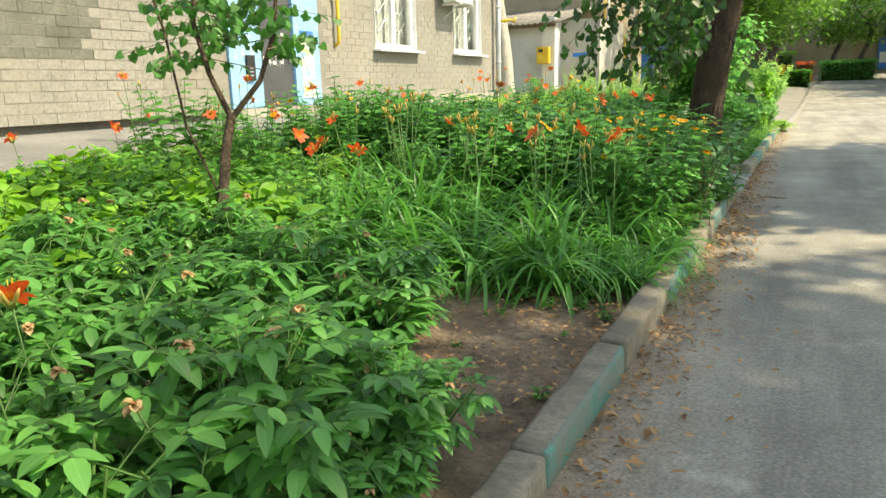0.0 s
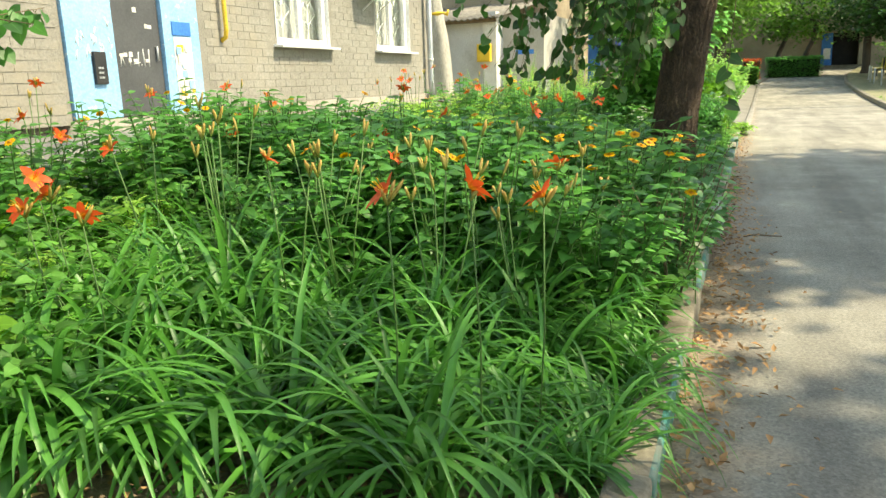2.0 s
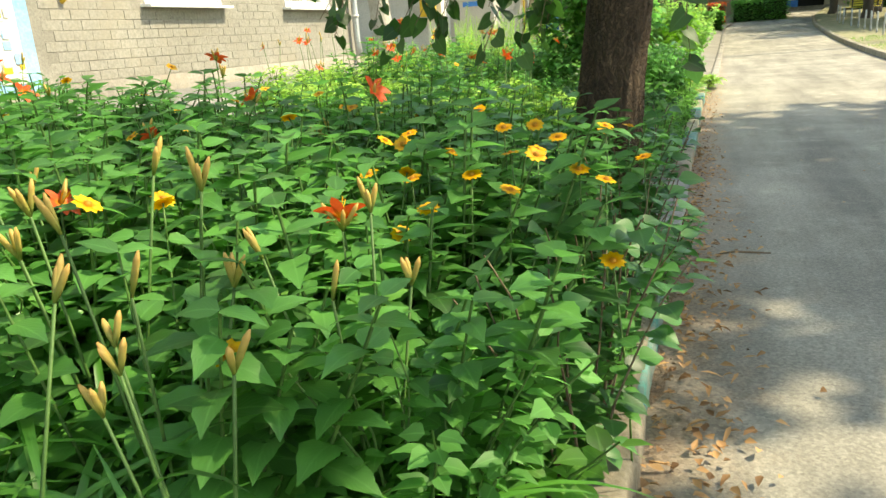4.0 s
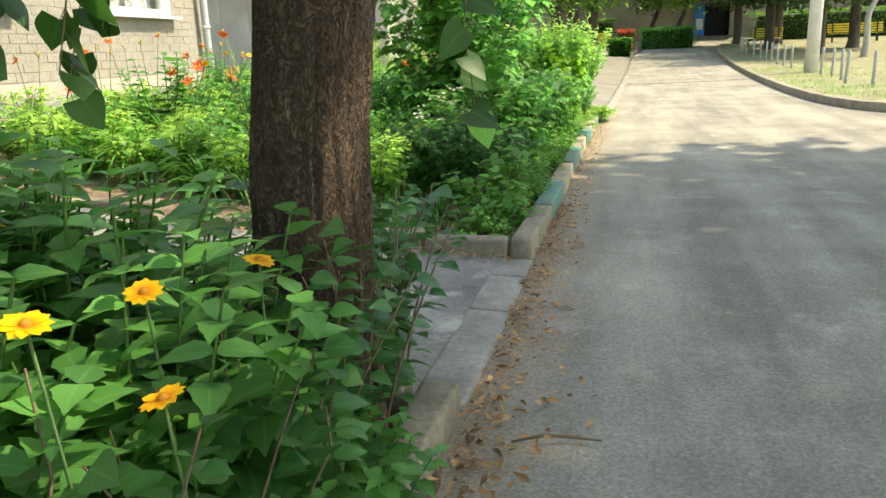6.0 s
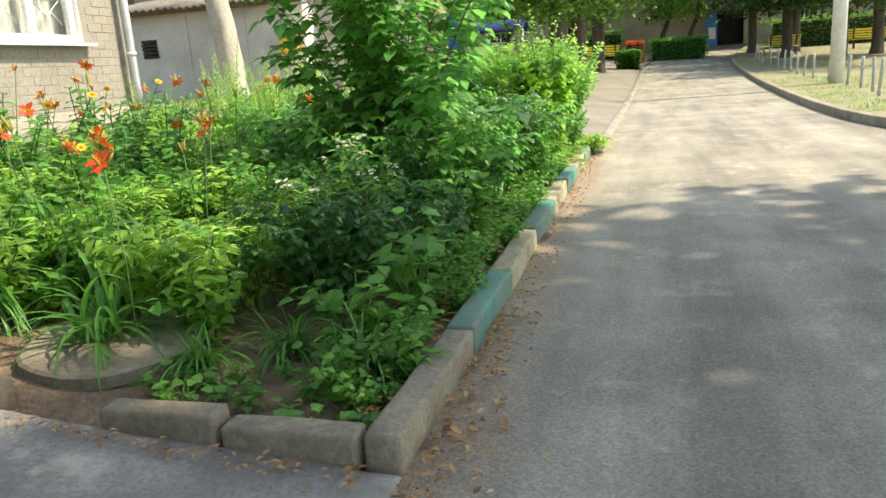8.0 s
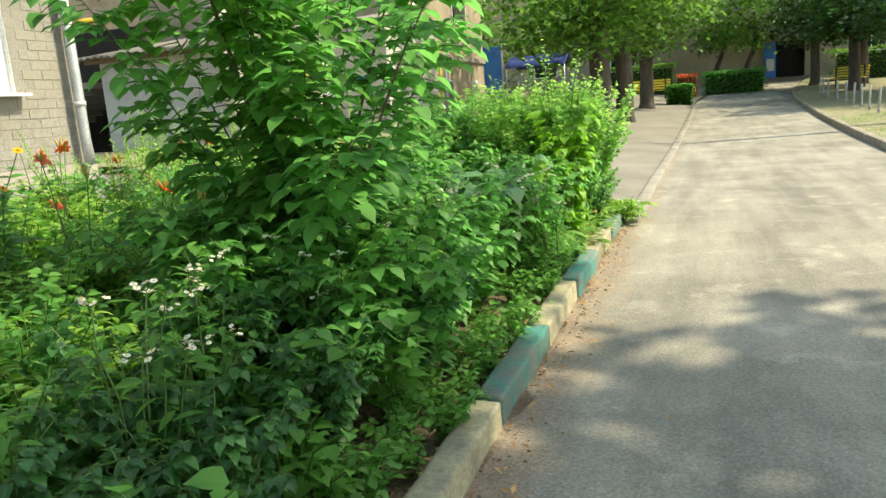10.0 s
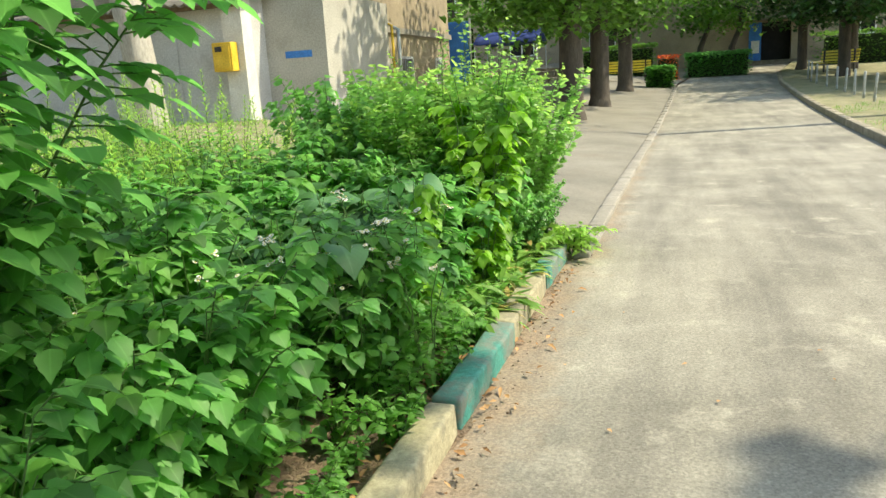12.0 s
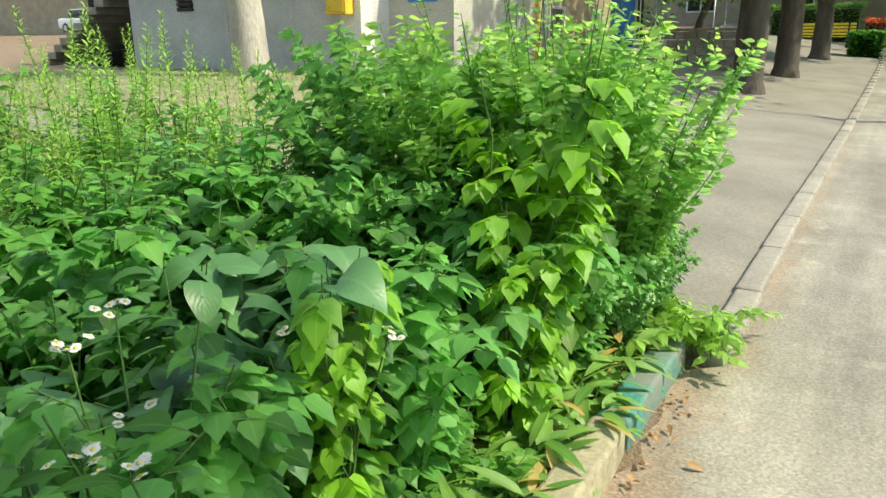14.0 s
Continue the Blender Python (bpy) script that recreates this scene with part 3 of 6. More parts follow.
ring = 26
for z, r in ((0.0, 0.36), (0.05, 0.36), (0.06, 0.345)):
    for k in range(ring):
        t = 2 * math.pi * k / ring
        rr = r * (1 + 0.02 * math.sin(5 * t + 1))
        slab.v.append((rr * math.cos(t), rr * math.sin(t), z))
        slab.uv.append((0.5, 0.5))
for j in range(2):
    for k in range(ring):
        slab.f.append((j * ring + k, j * ring + (k + 1) % ring, (j + 1) * ring + (k + 1) % ring, (j + 1) * ring + k))
        slab.mi.append(0)
slab.f.append(tuple(2 * ring + k for k in range(ring)))
slab.mi.append(0)
ob = part("manhole_cover", slab, M_CONC, smooth=False)
ob.matrix_basis = pose(-1.45, 10.62, gz(-1.45, 10.6) - 0.03, 2, 3, 0)
tagged(ob, "round worn concrete manhole cover in the bed", "manhole cover")

# ---- brick house ----
FX = -6.32
OPEN = [(8.1, 10.15, 0.9, 3.6), (11.85, 13.4, 1.80, 3.5), (15.05, 16.55, 1.80, 3.5)]
house = Builder()
zc = sorted({0.88, 0.98, 7.0} | {z for o in OPEN for z in o[2:]})
yc = sorted({-12.0, 17.45} | {y for o in OPEN for y in o[:2]})
for ya, yb in zip(yc, yc[1:]):
    for za, zb in zip(zc, zc[1:]):
        if any(o[0] <= ya and yb <= o[1] and o[2] <= za and zb <= o[3] for o in OPEN):
            continue
        house.quad_box(FX - 0.38, ya, za, FX - 0.007, yb, zb)
wall_main = tagged(part("wall_house", house, M_MORTAR, smooth=False), "beige painted brick wall of the apartment house", "wall", kind="structure")
side = Builder()
side.quad_box(FX - 9, 17.1, 0.5, FX - 0.38, 17.45, 7.0)
side.quad_box(FX - 9, -12, 0.5, FX - 0.38, -11.6, 7.0)
side.quad_box(FX - 9.3, -12, 0.5, FX - 9, 17.45, 7.0)
tagged(part("wall_house_side", side, M_BRICK, smooth=False), "closing side and back walls of the brick house", "wall", kind="structure")
roof = Builder()
roof.quad_box(FX - 9.4, -12.2, 7.0, FX + 0.35, 17.65, 7.2)
tagged(part("roof", roof, M_SLATE, smooth=False), "flat roof of the brick house", "roof", kind="structure")
pl = Builder()
pl.quad_box(FX - 0.38, -12, 0.4, FX - 0.10, 8.08, 0.879)
pl.quad_box(FX - 0.38, 10.17, 0.4, FX + 0.05, 17.47, 0.975)
pl.quad_box(FX - 0.38, 8.08, 0.4, FX + 0.02, 10.17, 0.92)
tagged(part("plinth", pl, M_PLINTH, wall_main, "stained rendered plinth"), category="")

# entrance: blue surround, dark steel door
ent = thing("door_1", (FX, 9.12, 0.93), "dark grey steel entrance door in a pale blue surround with paper notices", "door")
b = Builder()
b.quad_box(-0.06, -1.0, 0.0, 0.025, -0.36, 2.6)
part("door_surround", b, M_BLUE, ent, "pale blue painted surround with scribbles", smooth=False)
b = Builder()
b.quad_box(-0.06, 0.40, 0.0, 0.025, 1.02, 2.6)
part("door_surround", b, M_BLUE, ent, "pale blue painted surround with notices", smooth=False)
b = Builder()
b.quad_box(-0.06, -0.36, 1.62, 0.0, 0.40, 2.6)
part("transom", b, M_DOOR, ent, "dark transom above the door", smooth=False)
b = bevel_box(0.05, 0.74, 1.60, 0.008)
d = part("door_leaf", b, M_DOOR, ent, "dark grey steel door leaf", smooth=False)
d.location = (-0.05, 0.02, 0.0)
b = Builder()
b.tube([(0.0, 0.28, 0.62), (0.05, 0.28, 0.62), (0.05, 0.28, 0.78), (0.0, 0.28, 0.78)], [0.012] * 4, 6)
part("door_handle", b, M_STEEL, d, "steel pull handle")
b = bevel_box(0.05, 0.16, 0.34, 0.008)
o = part("intercom", b, M_BLACK, ent, "black intercom panel", smooth=False)
o.location = (0.04, -0.62, 0.36)
for k in range(6):
    b = bevel_box(0.01, 0.03, 0.02, 0.002)
    q = part("intercom_button", b, M_STEEL, o, "", smooth=False)
    q.location = (0.027, -0.03 + 0.035 * (k % 2), 0.06 + 0.05 * (k // 2))
b = bevel_box(0.012, 0.30, 0.80, 0.002)
o = part("notice_board", b, M_PAPER, ent, "board of faded paper notices", smooth=False)
o.location = (0.03, 0.70, 0.10)
b = bevel_box(0.012, 0.32, 0.16, 0.002)
o = part("notice_header", b, M_DEEPBLUE, ent, "blue header strip", smooth=False)
o.location = (0.033, 0.70, 0.92)
rp = random.Random(8)
for k in range(16):
    b = bevel_box(0.004, rp.uniform(0.05, 0.11), rp.uniform(0.05, 0.12), 0.001)
    o = part("paper_notice", b, [M_PAPER, M_YELLOW, M_BLUE, M_PAPER][k % 4], ent, "", smooth=False)
    o.location = (0.042 + 0.002 * k * 0.3, 0.70 + rp.uniform(-0.11, 0.11), 0.1 + rp.uniform(0, 0.66))
for k in range(9):
    b = bevel_box(0.004, rp.uniform(0.04, 0.09), rp.uniform(0.03, 0.06), 0.001)
    o = part("paper_notice", b, M_PAPER, ent, "", smooth=False)
    o.location = (-0.022, 0.02 + rp.uniform(-0.3, 0.3), rp.choice((0.66, 1.15, 1.3, 0.6, 0.98)))
for k in range(24):
    b = Builder()
    y0, z0 = rp.uniform(-0.9, -0.42), rp.gauss(0.78, 0.1)
    a = rp.uniform(-0.7, 0.7)
    l = rp.uniform(0.04, 0.11)
    b.tube([(0.026, y0, z0), (0.026, y0 + l * math.sin(a) * 0.6, z0 + l * math.cos(a))], [0.007, 0.007], 4)
    part("paint_stroke", b, M_WHITE, ent, "")
for k, (dy, dz, ln, a) in enumerate([(-0.26, 0.55, 0.12, 0.1), (-0.2, 0.55, 0.14, -0.3), (-0.12, 0.56, 0.12, 0.0), (-0.07, 0.58, 0.1, 1.4), (0.0, 0.56, 0.15, 0.1), (0.05, 0.56, 0.02, 0.0), (0.1, 0.55, 0.2, -0.05), (0.17, 0.55, 0.2, 0.05)]):
    b = Builder()
    b.tube([(-0.022, dy, dz), (-0.022, dy + ln * math.sin(a), dz + ln * math.cos(a))], [0.006, 0.006], 4)
    part("paint_stroke", b, M_WHITE, ent, "")

gp = Builder()
gp.tube([(FX + 0.08, 10.62, 3.6), (FX + 0.08, 10.62, 1.95), (FX + 0.06, 10.62, 1.86), (FX - 0.02, 10.62, 1.82)], [0.03] * 4, 8)
tagged(part("gas_pipe", gp, M_YELLOW), "yellow painted gas pipe on the brick wall", "pipe")


def house_window(name, y0, y1, grille, label):
    w = thing(name, (FX, (y0 + y1) / 2, 1.80), label, "window")
    hw, h = (y1 - y0) / 2, 1.7
    x = -0.10
    fr = Builder()
    for a, bb in ((-hw, -hw + 0.11), (-0.055, 0.055), (hw - 0.11, hw)):
        fr.quad_box(x - 0.03, a, 0.02, x + 0.04, bb, h)
    fr.quad_box(x - 0.028, -hw + 0.11, 0.02, x + 0.038, -0.055, 0.12)
    fr.quad_box(x - 0.028, 0.055, 0.02, x + 0.038, hw - 0.11, 0.12)
    fr.quad_box(x - 0.028, -hw + 0.11, h - 0.1, x + 0.038, -0.055, h)
    fr.quad_box(x - 0.028, 0.055, h - 0.1, x + 0.038, hw - 0.11, h)
    part("window_frame", fr, M_WHITE, w, "white plastic frame", smooth=False)
    sl = bevel_box(0.24, 2 * hw + 0.16, 0.035, 0.006)
    o = part("window_sill", sl, M_WHITE, w, "white outer sill", smooth=False)
    o.matrix_basis = pose(0.03, 0, -0.02, 0, 4, 0)
    rv = Builder()
    rv.quad_box(-0.36, -hw - 0.004, 0.0, 0.004, -hw, h)
    rv.quad_box(-0.36, hw, 0.0, 0.004, hw + 0.004, h)
    part("window_reveal", rv, M_WHITE, w, "white plastered reveal", smooth=False)
    for a, bb in ((-hw + 0.11, -0.055), (0.055, hw - 0.11)):
        g = Builder()
        g.quad_box(x, a, 0.12, x + 0.006, bb, h - 0.1)
        part("pane", g, M_GLASS, w, "", smooth=False).visible_shadow = False
    cu = Builder()
    n = 60
    for k in range(n + 1):
        yy = -hw + 2 * hw * k / n
        xx = -0.26 + 0.02 * math.sin(k * 1.3) + 0.008 * math.sin(k * 2.9)
        for z in (0.02, h):
            cu.v.append((xx, yy, z))
            cu.uv.append((0.5, 0.5))
    for k in range(n):
        cu.f.append((2 * k, 2 * k + 2, 2 * k + 3, 2 * k + 1))
        cu.mi.append(0)
    part("curtain", cu, M_CURTAIN, w, "pale net curtain")
    if grille:
        for sx in (-1, 1):
            for k in range(5):
                z0 = 0.25 + 0.3 * k
                gr = Builder()
                c = sx * hw * 0.5
                ww = hw * 0.33
                gr.tube([(x - 0.07, c - ww, z0), (x - 0.07, c - ww * 0.3, z0 + 0.16), (x - 0.07, c, z0 + 0.05), (x - 0.07, c + ww * 0.3, z0 + 0.16), (x - 0.07, c + ww, z0)], [0.010] * 5, 5)
                gr.tube([(x - 0.07, c - ww, z0 + 0.3), (x - 0.07, c, z0 + 0.1), (x - 0.07, c + ww, z0 + 0.3)], [0.010] * 3, 5)
                part("grille", gr, M_TRACERY, w, "wrought grille behind the glass")
    return w


M_GLASS, nt_, bs_ = start_material("window_glass")
bs_.inputs["Base Color"].default_value = (0.9, 0.95, 0.95, 1)
bs_.inputs["Roughness"].default_value = 0.03
bs_.inputs["Transmission Weight"].default_value = 1.0
bs_.inputs["IOR"].default_value = 1.3
house_window("window_1", 11.87, 13.38, True, "white plastic window with a wrought grille and net curtain")
house_window("window_2", 15.07, 16.53, True, "white plastic window with net curtain beside the drainpipe")
back = Builder()
back.quad_box(FX - 1.2, 11.2, 1.0, FX - 1.1, 17.0, 4.0)
tagged(part("wall_inside", back, M_CURTAIN, smooth=False), "dim inner wall behind the windows", "wall", kind="structure")

ac = thing("air_conditioner", (FX + 0.05, 14.75, 2.78), "white outdoor air conditioner unit on wall brackets", "air conditioner")
b = bevel_box(0.30, 0.82, 0.55, 0.02)
o = part("housing", b, M_OFFWHITE, ac, "weathered white housing", smooth=False)
o.location = (0.22, 0, 0.0)
for k in range(9):
    b = Builder()
    r = 0.22 - 0.022 * k
    b.tube([(0.375, -0.12 + r * math.cos(t), 0.28 + r * math.sin(t)) for t in [2 * math.pi * q / 20 for q in range(21)]], [0.005] * 21, 4, caps=False)
    part("fan_guard", b, M_STEEL, ac, "")
for yy in (-0.3, 0.3):
    b = Builder()
    b.quad_box(0.0, yy - 0.02, -0.05, 0.42, yy + 0.02, -0.01)
    b.tube([(0.02, yy, -0.3), (0.38, yy, -0.04)], [0.012, 0.012], 5)
    part("bracket", b, M_OFFWHITE, ac, "", smooth=False)

dr = thing("drainpipe", (FX + 0.12, 17.28, 0.95), "pale blue-grey metal drainpipe at the house corner", "pipe")
b = Builder()
b.tube([(0.02, 0, 0.0), (0, 0, 0.3), (0, 0, 6.0)], [0.065, 0.06, 0.06], 12)
part("pipe", b, M_STEEL, dr, "")
for z in (0.7, 1.95, 3.2):
    b = Builder()
    b.tube([(0, 0, z), (0, 0, z + 0.05)], [0.07, 0.07], 12)
    part("pipe_collar", b, M_OFFWHITE, dr, "")
gp = Builder()
gp.tube([(FX + 0.1, 17.42, 2.62), (FX + 0.22, 17.5, 2.62), (FX + 0.32, 17.55, 2.64), (FX + 0.4, 17.6, 2.6), (FX + 0.44, 17.6, 2.7)], [0.02, 0.045, 0.025, 0.045, 0.02], 8)
tagged(part("gas_valve", gp, M_YELLOW), "yellow gas valve beside the drainpipe", "valve")

# ---- plaster annex ----
AY = 25.8
an = Builder()
an.quad_box(-13.8, AY, 0.4, -12.26, AY + 0.3, 3.2)
an.quad_box(-12.26, AY, 0.4, -11.83, AY + 0.3, 1.98)
an.quad_box(-12.26, AY, 2.42, -11.83, AY + 0.3, 3.2)
an.quad_box(-11.83, AY, 0.4, -7.75, AY + 0.3, 3.2)
an.quad_box(-13.8, AY + 0.3, 0.4, -13.5, AY + 5, 3.2)
an.quad_box(-7.9, AY + 0.3, 0.4, -7.6, 30.0, 3.35)
annex = tagged(part("wall_annex", an, M_PLASTER, smooth=False), "grey plastered wall of the low annex with patches", "wall", kind="structure")
pil = Builder()
pil.quad_box(-7.95, AY - 0.12, 0.4, -7.5, AY + 0.25, 3.35)
part("pilaster", pil, M_OFFWHITE, annex, "whitewashed corner pillar", smooth=False)
for x in (-10.9, -9.2):
    b = Builder()
    b.quad_box(x - 0.05, AY - 0.03, 0.4, x + 0.05, AY - 0.003, 3.2)
    part("pilaster", b, M_PLASTER, annex, "", smooth=False)
# Near-black box behind the vent, painting in the shade of its hole.
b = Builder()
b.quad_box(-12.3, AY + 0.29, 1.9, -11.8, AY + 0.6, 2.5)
tagged(part("vent_recess", b, M_NEARBLACK, annex, "near-black box standing in for the shade of the recess", smooth=False))
vent = thing("vent_grille", (-12.05, AY - 0.01, 2.2), "black louvred vent in the plaster wall", "vent")
b = bevel_box(0.46, 0.04, 0.07, 0.006)
for k in range(5):
    o = part("slat", b, M_BLACK, vent, "", smooth=False)
    o.matrix_basis = pose(random.uniform(-0.02, 0.02), 0, -0.24 + 0.1 * k, 20, 0, 0)
rf = Builder()
n = 64
for j, (yy, zz) in enumerate(((AY - 0.45, 3.15), (AY + 6.2, 4.3))):
    for k in range(n * 2 + 1):
        xx = -14.2 + 6.9 * k / (n * 2)
        rf.v.append((xx, yy + (0.06 * noise.noise((xx * 2, 0, 0)) if j == 0 else 0), zz + 0.035 * math.sin(k * math.pi / 2) + (0.05 * noise.noise((xx, 5, 0)))))
        rf.uv.append((0.5, 0.5))
w = n * 2 + 1
for k in range(n * 2):
    rf.f.append((k, k + 1, w + k + 1, w + k))
    rf.mi.append(0)
ro = part("roof_annex", rf, M_SLATE)
tagged(ro, "weathered corrugated sheet roof of the annex", "roof", kind="structure")
sol = ro.modifiers.new("thick", "SOLIDIFY")
sol.thickness = 0.03
b = Builder()
b.quad_box(-14.0, AY - 0.3, 3.02, -7.45, AY - 0.2, 3.12)
part("fascia_board", b, M_TWIG, ro, "dark eaves board", smooth=False)

gb = thing("gas_meter_box", (-7.86, AY - 0.13, 1.80), "yellow metal gas box fixed on the pillar", "gas box")
b = bevel_box(0.44, 0.24, 0.56, 0.02)
part("box_body", b, M_YELLOW, gb, "", smooth=False).location = (0, -0.12, 0.0)
b = bevel_box(0.36, 0.02, 0.46, 0.008)
part("box_door", b, M_YELLOW, gb, "", smooth=False).location = (0, -0.248, 0.05)
b = bevel_box(0.15, 0.02, 0.10, 0.004)
part("box_window", b, M_BLACK, gb, "dark reading slot", smooth=False).location = (-0.06, -0.262, 0.38)
pb = bevel_box(0.62, 0.01, 0.14, 0.003)
o = part("painted_patch", pb, M_DEEPBLUE, annex, "blue paint smear", smooth=False)
o.matrix_basis = pose(-6.85, AY + 0.89, 2.02)

# stucco house beyond the annex
bh = Builder()
bh.quad_box(-7.6, 26.7, 0.3, -6.2, 30.2, 3.3)
tagged(part("wall_porch", bh, M_PORCH, smooth=False), "beige rendered porch wall", "wall", kind="structure")
bh = Builder()
for za, zb in ((0.3, 1.3), (2.15, 3.1), (3.1, 4.0), (5.2, 9.0)):
    bh.quad_box(-7.5, 30.2, za, -7.1, 38.2, zb)
for ya, yb in ((30.2, 33.2), (34.3, 36.5), (37.2, 38.2)):
    bh.quad_box(-7.5, ya, 1.3, -7.1, yb, 2.15)
for ya, yb in ((30.2, 34.6), (36.2, 38.2)):
    bh.quad_box(-7.5, ya, 4.0, -7.1, yb, 5.2)
bh.quad_box(-16, 38.0, 0.3, -7.5, 38.2, 9.0)
bh.quad_box(-16, 30.2, 0.3, -7.5, 30.4, 9.0)
wb = tagged(part("wall_stucco", bh, M_BROWN, smooth=False), "brown stucco wall of the next house", "wall", kind="structure")
b = Builder()
b.quad_box(-7.1, 30.2, 2.78, -7.02, 38.25, 2.94)
part("string_course", b, M_PLINTH, wb, "projecting plaster band", smooth=False)
# Near-black wall: the darkness of the rooms is put into its colour.
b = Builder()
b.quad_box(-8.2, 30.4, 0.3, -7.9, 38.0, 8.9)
tagged(part("wall_inside", b, M_NEARBLACK, smooth=False), "near-black wall standing in for the unlit rooms behind the openings", "wall", kind="structure")
b = Builder()
b.quad_box(-16, 30.2, 9.0, -6.8, 38.4, 9.2)
tagged(part("roof", b, M_SLATE, smooth=False), "roof of the stucco house", "roof", kind="structure")
for nm, ya, yb, za, zb in (("window_3", 33.2, 34.3, 1.3, 2.15), ("window_4", 36.5, 37.2, 1.3, 2.15), ("window_5", 34.6, 36.2, 4.0, 5.2)):
    w = thing(nm, (-7.1, (ya + yb) / 2, za), "barred window in the stucco wall", "window")
    hy, hh = (yb - ya) / 2, zb - za
    b = Builder()
    b.quad_box(-0.02, -hy, 0, 0.04, -hy + 0.07, hh)
    b.quad_box(-0.02, hy - 0.07, 0, 0.04, hy, hh)
    b.quad_box(-0.018, -hy + 0.07, 0, 0.038, hy - 0.07, 0.07)
    b.quad_box(-0.018, -hy + 0.07, hh - 0.07, 0.038, hy - 0.07, hh)
    part("window_frame", b, M_OFFWHITE, w, "", smooth=False)
    for k in range(6):
        b = Builder()
        yy = -hy + 0.07 + (2 * hy - 0.14) * (k + 0.5) / 6
        b.tube([(0.06, yy, 0), (0.06, yy, hh)], [0.01, 0.01], 5)
        part("window_bar", b, M_STEEL, w, "")
g2 = Builder()
g2.tube([(-6.95, 30.35, 6.0), (-6.95, 30.35, 3.35), (-6.6, 30.32, 3.0), (-6.14, 30.3, 2.8), (-6.14, 30.3, 0.7)], [0.035] * 5, 8)
tagged(part("gas_pipe", g2, M_YELLOW), "yellow gas riser bending round the porch corner", "pipe")
g2 = Builder()
g2.tube([(-6.9, 30.55, 6.0), (-6.9, 30.55, 3.35), (-6.5, 30.55, 2.95), (-6.05, 30.5, 2.7), (-6.05, 30.5, 0.6)], [0.05] * 5, 8)
tagged(part("drainpipe", g2, M_STEEL), "grey metal drainpipe beside the gas riser", "pipe")

# ---- plants: one function for each kind ----
UP = Vector((0, 0, 1))


def around(r, tilt):
    a = r.uniform(0, 2 * math.pi)
    return Vector((math.cos(a) * math.cos(tilt), math.sin(a) * math.cos(tilt), math.sin(tilt)))


def compound(b, r, base, way, length, leaflet, width, pairs, mi=0, shape="lance", segs=4, droop=0.5):
    """A leaf of several leaflets on one stalk."""
    way = Vector(way).normalized()
    side = way.cross(UP)
    side = side.normalized() if side.length > 1e-3 else Vector((1, 0, 0))
    p = Vector(base)
    pts = [p.copy()]
    d = way.copy()
    for k in range(4):
        d = (d + Vector((0, 0, -0.16 * droop))).normalized()
        p = p + d * (length / 4)
        pts.append(p.copy())
    b.tube(pts, [0.0035, 0.003, 0.003, 0.0025, 0.002], 3, 1, caps=False)
    for k in range(pairs):
        q = pts[min(4, 2 + int(2 * k / max(1, pairs)))].lerp(pts[4], 0.3 * (k % 2))
        for sgn in (-1, 1):
            w = (d * 0.55 + side * sgn * r.uniform(0.75, 1.05) + UP * r.uniform(-0.1, 0.25)).normalized()
            b.leaf(q, w, UP, leaflet * r.uniform(0.75, 1.0), width * r.uniform(0.8, 1.05), shape, droop * r.uniform(0.6, 1.5), 0.22, segs, mi)
    b.leaf(pts[4], d, UP, leaflet * r.uniform(0.95, 1.2), width * 1.1, shape, droop, 0.22, segs, mi)


def peony(seed):
    r = random.Random(seed)
    th = thing("peony_plant", (0, 0, -50), "leafy dark green peony plant with withered flower heads", "plant", "peonies in the bed")
    for k in range(13):
        b = Builder()
        w = around(r, r.uniform(0.75, 1.40))
        h = r.uniform(0.24, 0.50)
        top = w * h + Vector((0, 0, 0.04))
        b.tube([(0, 0, 0), tuple(top * 0.5 + Vector((0, 0, 0.03))), tuple(top)], [0.006, 0.005, 0.004], 4, 1, caps=False)
        for j in range(6):
            q = top * r.uniform(0.45, 1.0)
            out = (around(r, r.uniform(0.0, 0.5)) + w * 0.5).normalized()
            arm = r.uniform(0.07, 0.14)
            e = q + out * arm
            b.tube([tuple(q), tuple(e)], [0.0035, 0.0025], 3, 1, caps=False)
            for m in (-1, 0, 1):
                sw = out.cross(UP).normalized() * m * 0.9 + out
                compound(b, r, e, sw, 0.05, r.uniform(0.065, 0.105), r.uniform(0.015, 0.022), 1, 0, "lance", 5, r.uniform(0.3, 1.1))
        part("leafy_stem", b, [L_PEONY, M_STEM], th)
    for k in range(r.choice((1, 2, 2))):
        w = around(r, 1.2)
        h = r.uniform(0.5, 0.6)
        p = w * h
        b = Builder()
        b.tube([(0, 0, 0), tuple(p * 0.6 + Vector((0, 0, 0.02))), tuple(p)], [0.004, 0.0035, 0.003], 4)
        part("flower_stalk", b, M_STEM, th)
        b = Builder()
        for j in range(9):
            b.leaf(p, around(r, r.uniform(-0.5, 1.2)), UP, r.uniform(0.018, 0.034), 0.012, "petal", 1.5, 0.6, 3)
        part("flower_head", b, P_DEAD, th, "withered brown and pink flower head")
    return th


